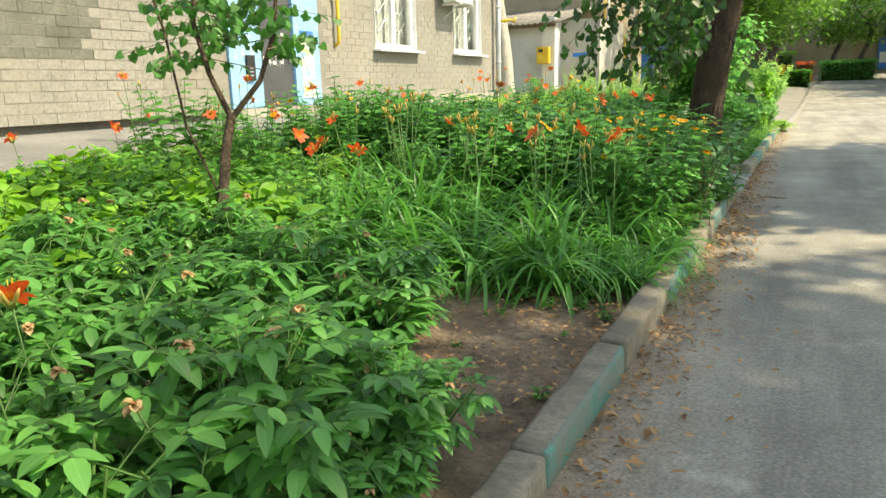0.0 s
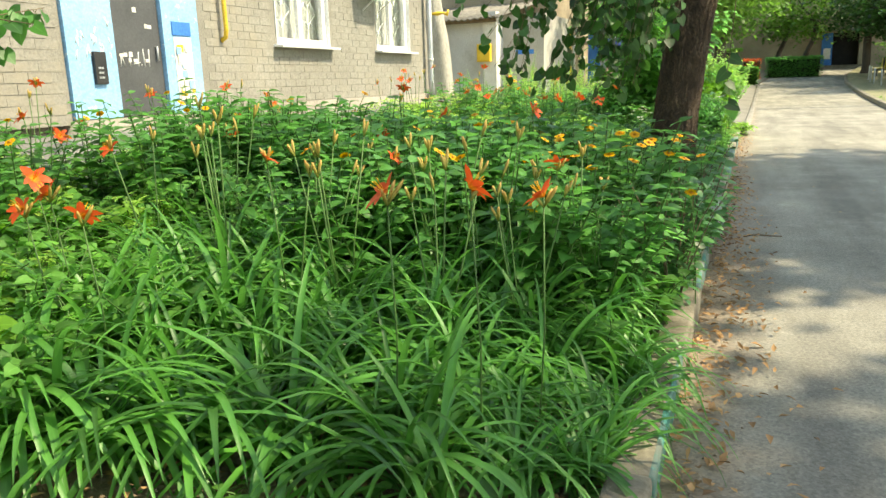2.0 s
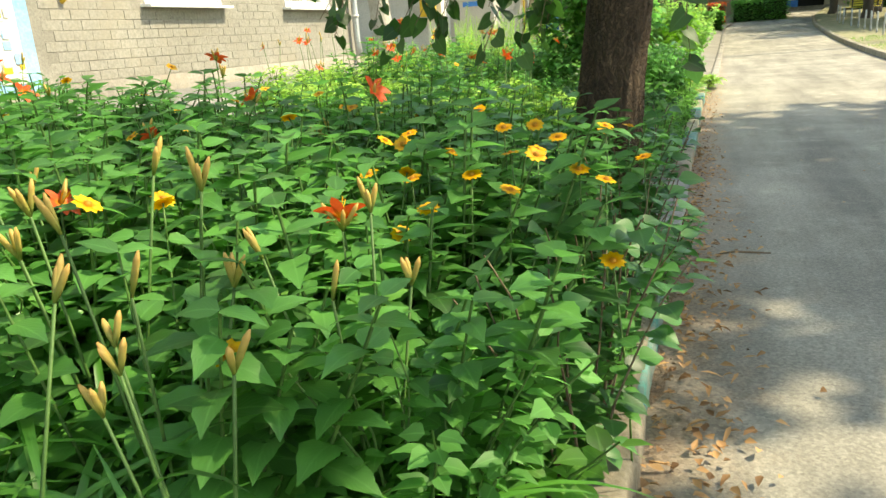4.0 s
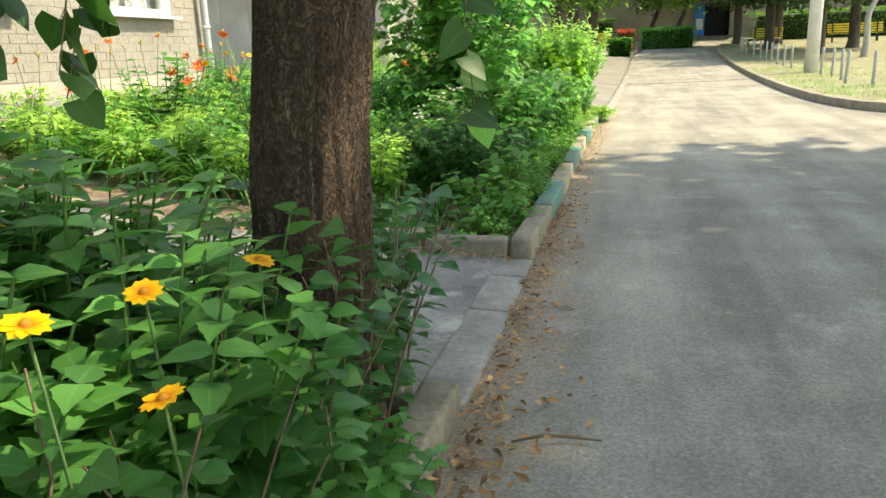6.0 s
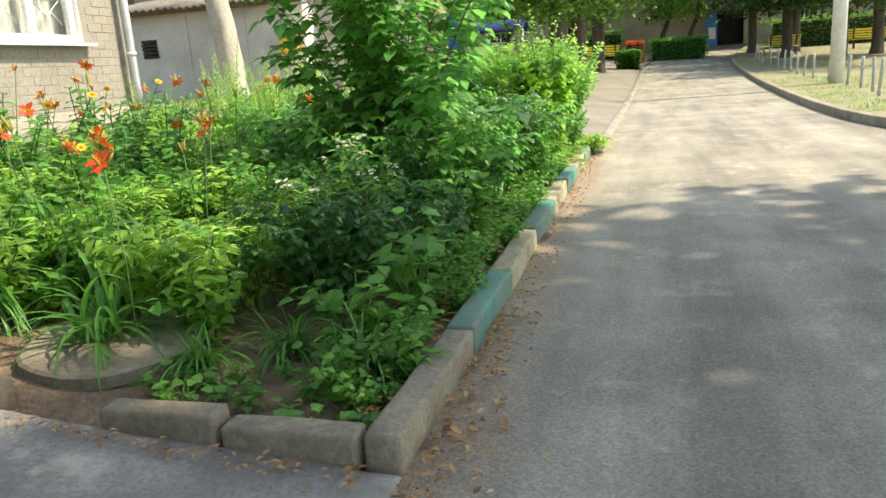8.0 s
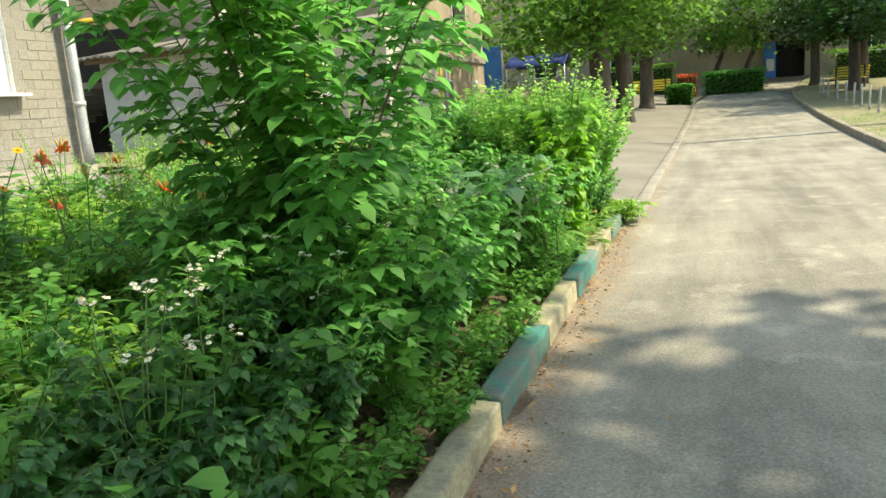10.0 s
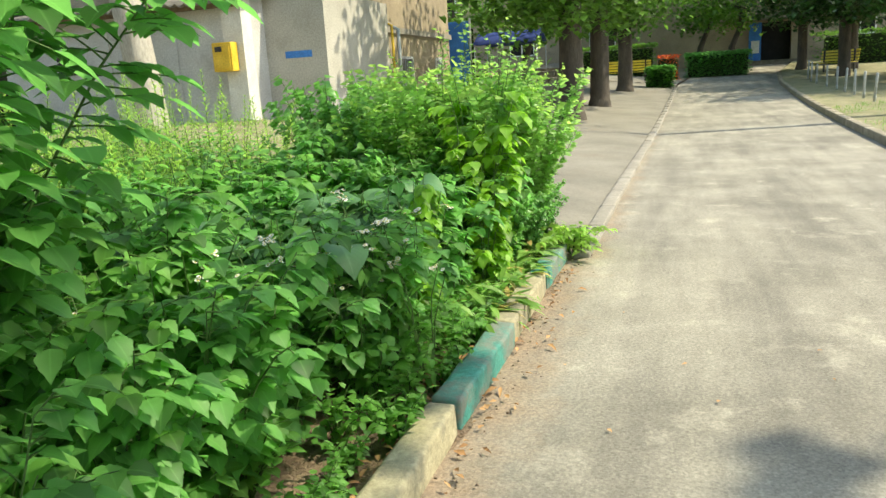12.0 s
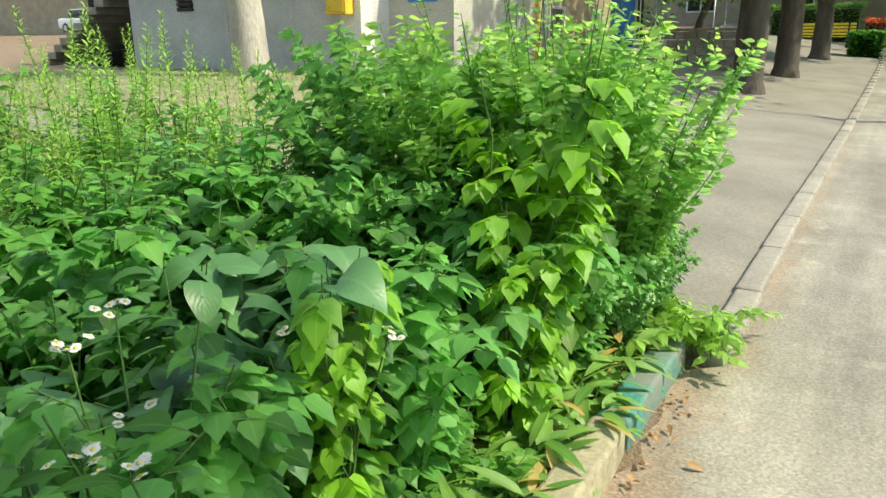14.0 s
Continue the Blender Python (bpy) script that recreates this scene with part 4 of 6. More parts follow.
def lily_flower(b, p, face, r, size=0.055):
    face = Vector(face).normalized()
    a = face.orthogonal().normalized()
    c = face.cross(a)
    for j in range(6):
        t = j * math.pi / 3 + r.uniform(-0.1, 0.1)
        out = a * math.cos(t) + c * math.sin(t)
        w = (face * 0.75 + out).normalized()
        b.leaf(p, w, face, size * (1.15 if j % 2 else 1.0), size * (0.30 if j % 2 else 0.22), "petal", 0.9, 0.15, 5)
    for j in range(4):
        out = (a * math.cos(j * 1.6) + c * math.sin(j * 1.6)) * 0.25 + face
        b.tube([tuple(p), tuple(p + out * size * 0.8)], [0.001, 0.0015], 3, 1, caps=False)


def daylily(seed, scapes=1, flowers=1):
    r = random.Random(seed)
    th = thing("daylily_clump", (0, 0, -50), "daylily clump of arching bright green strap leaves", "plant", "daylilies in the beds")
    for fan in range(8):
        b = Builder()
        a0 = fan * math.pi / 4
        c = Vector((math.cos(a0), math.sin(a0), 0)) * r.uniform(0.03, 0.12)
        for k in range(9):
            w = around(r, r.uniform(0.95, 1.42))
            b.leaf(c + w * 0.015, w, UP, r.uniform(0.42, 0.74), r.uniform(0.009, 0.0145), "blade", r.uniform(1.8, 4.2), 0.35, 10)
        part("leaf_fan", b, L_LILY, th)
    for k in range(scapes):
        w = around(r, r.uniform(1.35, 1.5))
        h = r.uniform(0.66, 0.85)
        p = w * h
        b = Builder()
        b.tube([(0, 0, 0), tuple(p * 0.5 + Vector((0.01, 0, 0))), tuple(p)], [0.005, 0.004, 0.003], 5)
        st = part("flower_stalk", b, M_STEM, th)
        for j in range(r.choice((2, 3))):
            b = Builder()
            q = (w + around(r, 0.7) * 0.6).normalized()
            L = r.uniform(0.05, 0.085)
            b.tube([tuple(p), tuple(p + q * L * 0.4), tuple(p + q * L * 0.8), tuple(p + q * L)], [0.003, 0.006, 0.006, 0.002], 5)
            part("bud", b, P_BUD, th, "slim greenish orange bud")
        if k < flowers:
            b = Builder()
            lily_flower(b, p + w * 0.01, w + around(r, 0.3) * 0.9, r)
            part("flower", b, [P_ORANGE, P_YELLOW], th, "open orange-red lily flower")
    return th


def daisy(b, p, face, r, size, n, width, disc):
    face = Vector(face).normalized()
    a = face.orthogonal().normalized()
    c = face.cross(a)
    for j in range(n):
        t = 2 * math.pi * j / n + r.uniform(-0.08, 0.08)
        out = a * math.cos(t) + c * math.sin(t)
        b.leaf(p + out * disc * 0.6, out + face * r.uniform(0.05, 0.3), face, size, width, "petal", 0.25, 0.1, 3, 0)
    rows = [(1.0, 0.0), (0.8, 0.55), (0.35, 0.85)]
    n0 = len(b.v)
    for rr, hh in rows:
        for k in range(8):
            t = 2 * math.pi * k / 8
            b.v.append(tuple(p + (a * math.cos(t) + c * math.sin(t)) * disc * rr + face * disc * hh))
            b.uv.append((0.5, 0.5))
    for i in range(2):
        for k in range(8):
            b.f.append((n0 + i * 8 + k, n0 + i * 8 + (k + 1) % 8, n0 + (i + 1) * 8 + (k + 1) % 8, n0 + (i + 1) * 8 + k))
            b.mi.append(1)
    b.f.append(tuple(n0 + 16 + k for k in range(8)))
    b.mi.append(1)


def false_sunflower(seed, blooms):
    r = random.Random(seed)
    th = thing("false_sunflower", (0, 0, -50), "tall leafy plant with pointed leaves and golden daisy flowers" if blooms else "tall leafy plant with pointed green leaves, not in flower", "plant", "false sunflowers in the bed")
    tops = []
    for k in range(10):
        b = Builder()
        w = around(r, r.uniform(1.05, 1.5))
        h = r.uniform(0.58, 0.74)
        base = Vector((w.x, w.y, 0)) * r.uniform(0.1, 0.5)
        p = base + w * h
        tops.append((p, w))
        b.tube([tuple(base), tuple(base + w * h * 0.5), tuple(p)], [0.005, 0.004, 0.003], 4, 1, caps=False)
        t0 = r.uniform(0, 3)
        for j in range(13):
            q = base + w * h * (0.16 + 0.84 * j / 12)
            L = 0.132 - 0.060 * (j / 12) ** 2
            for sgn in (0, math.pi):
                t = t0 + (j % 2) * math.pi / 2 + sgn + r.uniform(-0.2, 0.2)
                d = Vector((math.cos(t), math.sin(t), r.uniform(0.0, 0.5)))
                b.leaf(q, d, UP, L * r.uniform(0.85, 1.2), L * 0.32, "toothed", r.uniform(0.2, 0.9), 0.18, 8, 0, r.uniform(-0.4, 0.4))
        part("leafy_stem", b, [L_HELI, M_STEM], th)
    for k in range(blooms):
        p, w = tops[k]
        e = p + w * r.uniform(0.06, 0.13)
        b = Builder()
        b.tube([tuple(p), tuple(e)], [0.003, 0.0025], 4)
        part("flower_stalk", b, M_STEM, th)
        b = Builder()
        daisy(b, e, w + around(r, 0.2) * 0.5, r, 0.025, 10, 0.0090, 0.009)
        part("flower", b, [P_YELLOW, P_CENTRE], th, "golden yellow daisy flower")
    return th


def bushy(seed, name, label, category, group, leafmat, stems, height, spread_r, leaf_len, leaf_w, shape, per_stem, segs=4, compound_pairs=0, droop=0.7, arch=0.3, segs_stem=5, tip=None, wood=None, flowers=None, split=False, face=0.25):
    """A shrub or tall herb: several arching stems carrying leaves."""
    r = random.Random(seed)
    th = thing(name, (0, 0, -50), label, category, group)
    b, st, ends = Builder(), Builder(), []
    mats = [leafmat, M_STEM, tip or leafmat, wood or M_STEM]
    for k in range(stems):
        if split:
            b = Builder()
        a = r.uniform(0, 2 * math.pi)
        out = Vector((math.cos(a), math.sin(a), 0))
        h = height * r.uniform(0.65, 1.0)
        rad = spread_r * r.uniform(0.2, 1.0)
        pts = []
        for j in range(segs_stem + 1):
            s = j / segs_stem
            pts.append(out * (rad * (0.15 + 0.85 * s ** 1.4)) + UP * (h * (s - arch * s ** 3 * r.uniform(0.7, 1.2))) + Vector((r.uniform(-1, 1), r.uniform(-1, 1), 0)) * 0.02 * s)
        (b if split else st).tube([tuple(p) for p in pts], [0.004 * (1 - 0.75 * j / segs_stem) + 0.0010 for j in range(segs_stem + 1)], 4, 3, caps=False)
        ends.append(pts[-1])
        for j in range(per_stem):
            s = (0.12 + 0.88 * (j + r.random()) / per_stem) * segs_stem
            i = min(int(s), segs_stem - 1)
            q = pts[i].lerp(pts[i + 1], s - i)
            d = (around(r, r.uniform(-0.1, 0.6)) + out * 0.35).normalized()
            mi = 2 if tip and s > segs_stem * 0.95 else 0
            if compound_pairs:
                compound(b, r, q, d, leaf_len * r.uniform(0.5, 0.9), leaf_len * r.uniform(0.7, 1.1), leaf_w, compound_pairs, mi, shape, segs, droop)
            else:
                e = q + d * leaf_len * 0.2
                b.leaf(e, d, UP + out * face * r.uniform(0.3, 1.6) + around(r, 0.0) * 0.35, leaf_len * r.uniform(0.65, 1.15), leaf_w * r.uniform(0.8, 1.15), shape, droop * r.uniform(0.5, 1.4), 0.2, segs, mi)
        if split:
            part("leafy_stem", b, mats, th)
    if not split:
        part("stem", st, mats, th, kind="stuff")
        part("foliage", b, mats, th, kind="stuff")
    if flowers:
        for p in ends[:flowers[1]]:
            f = Builder()
            for j in range(flowers[2]):
                q = p + Vector((r.uniform(-1, 1), r.uniform(-1, 1), r.uniform(0.2, 0.7))) * 0.036
                f.tube([tuple(p), tuple(q)], [0.001, 0.001], 3, 2, caps=False)
                daisy(f, q, UP + around(r, 0.2) * 0.5, r, 0.0088, 12, 0.0030, 0.0038)
            part("inflorescence", f, flowers[0], th, flowers[3])
    return th


def put(kinds, places, seed, lo=0.85, hi=1.15, lift=0.0):
    """Sets copies of the given plants at the places."""
    r = random.Random(seed)
    for x, y in places:
        k = r.choice(kinds)
        sc = r.uniform(lo, hi)
        m = pose(x, y, gz(x, y) - 0.03 + lift, r.uniform(-5, 5), r.uniform(-5, 5), r.uniform(0, 360)) @ Matrix.Diagonal((sc, sc, sc * r.uniform(0.92, 1.08), 1))
        copy_thing(k, m)


def done(kinds):
    for k in kinds:
        for o in (*k.children_recursive, k):
            bpy.data.objects.remove(o)


# first bed
peonies = [peony(s) for s in (1, 2, 3, 4)]


def peony_ground(x, y):
    return x < -0.36 - 0.45 * max(0.0, y - 2.0) or x < -1.9


put(peonies, spread(11, -2.6, -0.4, 0.2, 3.1, 0.33, keep=peony_ground), 3, 0.75, 1.0)
put(peonies, [(-0.3, 1.55), (-0.3, 1.85), (-0.36, 2.12), (-0.56, 2.36), (-0.85, 2.55), (-0.27, 1.25)], 303, 0.52, 0.68)
lilies = [daylily(s, 0, 0) for s in (1, 2, 3)]
put(lilies, spread(12, -2.2, -0.42, 3.8, 5.5, 0.24, keep=lambda x, y: y > 4.1 + 0.28 * (x + 0.3)), 4, 0.9, 1.15)
put(lilies, [(-0.2, 4.3), (-0.17, 4.5), (-0.17, 4.75), (-0.17, 5.0), (-0.18, 5.25), (-0.35, 4.2)], 44, 0.62, 0.74)
lily_fl = [daylily(20 + s, 2, 1) for s in range(3)]
put(lily_fl, spread(14, -4.4, -1.3, 4.6, 7.9, 0.85), 6, 0.9, 1.1)
heli = [false_sunflower(s, n) for s, n in ((1, 0), (2, 0), (3, 1), (4, 2))]
put(heli[:2], spread(15, -3.3, -0.42, 5.7, 8.0, 0.30, keep=lambda x, y: (x + 0.28) ** 2 + (y - 7.95) ** 2 > 0.5), 7, 1.02, 1.25)
put(heli[:2], [(-0.62, 7.4), (-0.28, 7.4), (-0.7, 7.8), (-0.12, 7.15), (-0.45, 7.3), (-0.55, 7.15), (-0.85, 7.5), (-0.3, 7.1), (-0.3, 7.58), (-0.5, 7.62), (-0.16, 7.4), (-0.12, 7.62)], 78, 0.5, 0.64)
put(heli[:2], [(-0.36, 5.8), (-0.32, 6.15), (-0.3, 6.45), (-0.3, 6.8)], 178, 0.55, 0.68)
put(heli[:2], spread(115, -4.2, -0.55, 7.45, 8.12, 0.27), 77, 0.75, 0.95)
put(heli[2:], spread(116, -4.0, -0.8, 7.3, 8.1, 0.6), 79, 0.8, 1.0)
put(heli[2:], spread(16, -1.9, -0.45, 5.3, 7.7, 0.40, keep=lambda x, y: (x + 0.28) ** 2 + (y - 7.95) ** 2 > 0.10), 8, 1.0, 1.2)
put(heli[2:], spread(118, -4.4, -3.0, 4.6, 7.4, 0.65), 119, 0.9, 1.15)
herbs = [bushy(30 + s, "garden_herb", "low leafy green garden herb", "plant", "herbs in the beds", L_COVER, 14, 0.46, 0.26, 0.075, 0.026, "toothed", 9, 5) for s in range(3)]
limes = [bushy(40 + s, "pale_leaved_plant", "pale yellow-green broad-leaved garden plant", "plant", "pale plants in the bed", L_LIME, 10, 0.42, 0.28, 0.11, 0.042, "ovate", 7, 5) for s in range(2)]
vetch = [bushy(50 + s, "feathery_herb", "fine-leaved bright green herb", "plant", "herbs in the beds", L_GOLDEN, 12, 0.55, 0.24, 0.075, 0.013, "lance", 24, 3) for s in range(3)]
put(herbs, spread(17, -3.2, -1.7, 3.4, 8.0, 0.27), 9, 0.85, 1.2)
put(herbs, spread(117, -4.3, -3.0, 3.4, 8.0, 0.27), 9, 0.75, 1.15)
put(herbs, spread(18, -1.7, -0.15, 5.0, 5.9, 0.34), 10, 0.8, 1.1)
put(limes, spread(19, -4.2, -2.0, 2.2, 4.2, 0.36), 11, 0.95, 1.3)
put(limes, spread(119, -4.4, -3.2, 4.0, 8.0, 0.75), 111, 0.8, 1.1)
put(vetch, spread(20, -4.4, -2.4, 4.5, 8.0, 0.5), 12, 0.8, 1.15)
put(herbs, spread(21, -4.3, -2.7, -0.5, 2.4, 0.5), 13, 0.7, 1.1)
small = [bushy(60 + s, "weed_tuft", "small weed tuft on bare soil", "plant", "weeds", L_COVER, 6, 0.10, 0.07, 0.05, 0.018, "toothed", 4, 4) for s in range(2)]
put(small, spread(22, -1.7, -0.15, 2.6, 4.1, 0.36), 14, 0.3, 0.7)
put(small, spread(222, -1.6, -0.2, 3.75, 4.1, 0.16), 214, 0.5, 1.1)
budded = [daylily(40 + s, 4, 0) for s in range(2)]
put(budded, [(-1.9, 4.9), (-1.6, 5.2), (-1.35, 5.0), (-0.8, 5.3), (-0.6, 5.1), (-1.1, 5.45), (-0.45, 5.5), (-2.2, 5.3), (-0.9, 4.9)], 215, 0.95, 1.1)
meadow = [bushy(170 + s, "meadow_herb", "tall bushy meadow herb with small toothed leaves", "plant", "meadow herbs", (L_COVER, L_MAPLE, L_GLOSSY)[s], 16, 0.72, 0.30, 0.062, 0.020, "toothed", 26, 6, arch=0.12, droop=0.5, face=0.6) for s in range(3)]
put(meadow, spread(218, -3.2, -0.35, 5.4, 7.5, 0.36), 219, 0.8, 1.05)

# second bed
put(lilies, spread(31, -1.0, -0.3, 10.5, 10.95, 0.34), 21, 0.4, 0.55)
put(small, spread(131, -1.1, -0.2, 10.22, 10.6, 0.13), 121, 0.7, 1.3)
put(lily_fl, spread(32, -4.6, -1.5, 10.9, 13.5, 0.75), 22, 0.95, 1.15)
put(lilies, spread(33, -3.5, -1.2, 10.6, 13.0, 0.52), 23, 0.8, 1.05)
put(vetch, spread(34, -4.4, -1.1, 10.6, 15.0, 0.36), 24, 0.9, 1.4)
put(herbs, spread(35, -4.4, -0.3, 10.8, 18.2, 0.36), 25, 0.9, 1.45)
roses = [bushy(70 + s, "dark_shrub", "dense dark green shrub beside the kerb", "shrub", "dark shrubs", L_ROSE, 26, 0.75, 0.42, 0.05, 0.017, "ovate", 17, 4, compound_pairs=2, arch=0.25, split=True) for s in range(2)]
put(heli[2:], [(-3.6, 12.2), (-3.0, 13.2), (-2.5, 12.0), (-4.0, 13.6)], 331, 1.0, 1.25)
put(roses, [(-0.75, 11.35), (-0.45, 11.75), (-0.95, 12.0), (-0.55, 12.45), (-1.0, 12.8), (-0.55, 13.1)], 26, 0.85, 1.1)
rasp = [bushy(80 + s, "bramble_bush", "tangled bright green bramble with toothed leaflets", "shrub", "brambles along the kerb", L_MAPLE, 15, 1.08, 0.42, 0.088, 0.032, "toothed", 12, 8, compound_pairs=1 + s % 2, arch=0.28, tip=L_COVER, split=True) for s in range(3)]
put(rasp, spread(36, -1.9, -0.45, 12.9, 17.3, 0.34, keep=lambda x, y: not (15.0 < y < 16.7 and -1.4 < x < -0.55)), 27, 0.85, 1.18)
put(meadow, spread(238, -2.8, -0.75, 13.4, 17.4, 0.33, keep=lambda x, y: not (15.1 < y < 16.5 and x > -1.15)), 239, 0.95, 1.3)
put(meadow, spread(240, -2.6, -1.0, 10.9, 13.4, 0.55), 241, 0.75, 1.0)
broad = [bushy(90 + s, "broad_leaved_shrub", "shrub with large dull grey-green pointed leaves", "shrub", "broad-leaved shrubs", L_LILAC, 10, 0.95, 0.38, 0.18, 0.070, "ovate", 11, 7, arch=0.25, droop=1.5, split=True) for s in range(2)]
put(broad, [(-0.62, 16.3), (-0.95, 16.45), (-1.05, 15.35), (-1.3, 16.3), (-0.8, 15.2), (-0.62, 15.66), (-0.88, 15.82)], 28, 0.95, 1.1)
put(rasp, [(-1.2, 15.95), (-1.4, 15.4)], 128, 0.75, 0.9)
vine = bushy(97, "creeper_shoot", "upright lime-green creeper shoot with five-part leaves", "plant", "creeper shoots", L_LIME, 5, 1.25, 0.22, 0.10, 0.036, "toothed", 12, 6, compound_pairs=2, arch=0.12, droop=1.0, split=True)
put([vine], [(-0.36, 16.75), (-0.5, 16.05)], 29, 0.8, 1.0)
put([vine], [(-0.5, 17.0), (-0.42, 17.2)], 129, 1.22, 1.3)
flea = [bushy(100 + s, "fleabane", "slender herb with clusters of tiny white daisies", "plant", "white daisies", L_COVER, 6, 0.8, 0.16, 0.085, 0.014, "lance", 18, 3, arch=0.1, flowers=([P_WHITE, P_PALE, M_STEM], 4, 7, "cluster of tiny white daisies")) for s in range(2)]
put(flea, [(-0.38, 15.26), (-0.30, 15.36), (-0.22, 15.28), (-0.5, 15.3), (-0.55, 15.5), (-0.95, 14.6), (-0.6, 14.8), (-0.85, 12.9), (-1.0, 13.1), (-0.7, 13.5), (-0.5, 16.0), (-0.8, 15.3), (-1.25, 14.2), (-0.45, 15.05), (-0.85, 12.25), (-0.7, 11.75), (-1.15, 12.5), (-0.9, 11.5), (-1.3, 12.9), (-1.0, 14.2)], 30, 0.95, 1.2)
privet = [bushy(110 + s, "privet_bush", "tall bright green privet bush with wispy shoots", "shrub", "privet at the bed end", L_PRIVET, 60, 1.4, 0.52, 0.058, 0.0125, "lance", 120, 4, arch=0.16, wood=L_PRIVET, droop=0.3, tip=L_GOLDEN, face=1.1) for s in range(2)]
shoots = bushy(160, "privet_shoots", "loose upright privet shoots above the bush", "shrub", "privet at the bed end", L_PRIVET, 16, 1.75, 0.62, 0.045, 0.0095, "lance", 60, 4, arch=0.06, droop=0.2, tip=L_GOLDEN, face=0.9)
put([shoots], [(-0.6, 17.75), (-0.95, 17.9), (-0.4, 18.0)], 231, 0.92, 1.08)
put(privet, [(-0.55, 17.7), (-0.9, 17.85), (-0.75, 18.1), (-1.2, 17.75), (-0.35, 17.95), (-1.05, 18.15)], 31, 1.0, 1.22)
iris = [bushy(120 + s, "iris_clump", "low fan-leaved clump with some yellow withered leaves", "plant", "fan-leaved clumps", L_IRIS, 9, 0.16, 0.10, 0.21, 0.022, "lance", 5, 6, arch=0.1, droop=0.9) for s in range(2)]
put(iris, spread(37, -0.34, -0.15, 16.0, 17.9, 0.15), 32, 0.75, 1.05)


def spire(seed):
    """Upright stems clothed in narrow rising leaves, tapering to a pointed tip."""
    r = random.Random(seed)
    th = thing("goldenrod", (0, 0, -50), "upright goldenrod with dense narrow leaves tapering to a tip", "plant", "goldenrod clumps")
    for k in range(7):
        b = Builder()
        base = Vector((r.uniform(-0.16, 0.16), r.uniform(-0.16, 0.16), 0))
        lean = Vector((r.uniform(-0.2, 0.2), r.uniform(-0.2, 0.2), 1))
        h = r.uniform(0.5, 1.12)
        b.tube([tuple(base), tuple(base + lean * h * 0.5), tuple(base + lean * h)], [0.004, 0.003, 0.0015], 4, 1, caps=False)
        n = int(120 * h)
        for j in range(n):
            f = j / (n - 1)
            a = j * 2.4 + r.uniform(-0.3, 0.3)
            size = 0.095 * (1 - 0.65 * f ** 2.2) * r.uniform(0.8, 1.15)
            d = Vector((math.cos(a), math.sin(a), 0.45 + 1.0 * f ** 2))
            b.leaf(base + lean * (h * (0.1 + 0.9 * f)), d, UP, size, size * 0.12, "lance", r.uniform(0.3, 1.4), 0.2, 3)
        part("leafy_stem", b, [L_GOLDEN, M_STEM], th)
    return th


spires = [spire(s) for s in (1, 2, 3)]
put(spires, spread(38, -4.2, -2.2, 15.0, 18.6, 0.46), 33, 0.85, 1.12)
put(meadow, spread(250, -4.2, -2.4, 14.6, 18.4, 0.52), 251, 0.9, 1.25)
put(herbs, spread(39, -0.4, -0.16, 10.4, 16.5, 0.14), 34, 0.4, 0.7)
creepers = [bushy(140 + s, "leafy_shrub", "rounded shrub with glossy green pointed leaves", "shrub", "leafy shrubs", L_GLOSSY, 46, 1.15, 0.5, 0.064, 0.027, "ovate", 52, 6, arch=0.2, droop=1.0, tip=L_COVER, split=True, face=0.9) for s in range(1)]
put(creepers, [(-1.95, 18.0), (-1.5, 17.65), (-1.2, 17.9), (-1.7, 18.3)], 35, 1.15, 1.35)
put(creepers, [(-1.15, 17.1), (-0.85, 17.25)], 135, 0.85, 1.0)
put(creepers, [(-0.28, 17.7), (-0.25, 18.05), (-0.35, 17.35)], 131, 0.5, 0.62)
put(lily_fl, spread(51, -4.8, -2.6, 12.5, 15.4, 0.7), 52, 1.0, 1.2)
weep = bushy(150, "trailing_weed", "pale weed trailing over the kerb onto the road", "plant", "", L_GOLDEN, 9, 0.42, 0.36, 0.06, 0.012, "lance", 46, 3, arch=0.78, droop=1.2)
copy_thing(weep, pose(0.02, 17.95, 0.02, 0, 0, 0) @ Matrix.Diagonal((1.5, 1.4, 1.2, 1)))
snow = bushy(151, "snowberry_bush", "slender dark-leaved bush at the foot of the lime tree", "shrub", "dark bushes by the lime tree", L_ROSE, 9, 0.80, 0.30, 0.066, 0.027, "ovate", 21, 6, arch=0.12, wood=M_TWIG, split=True)
put([snow], [(-0.2, 8.2), (-0.45, 8.3), (-0.3, 8.42), (-0.2, 7.55), (-0.16, 7.05), (-0.14, 6.65), (-0.13, 6.25), (-0.12, 5.9), (-0.35, 8.55), (-0.14, 7.75), (-0.15, 7.3)], 53, 0.9, 1.12)


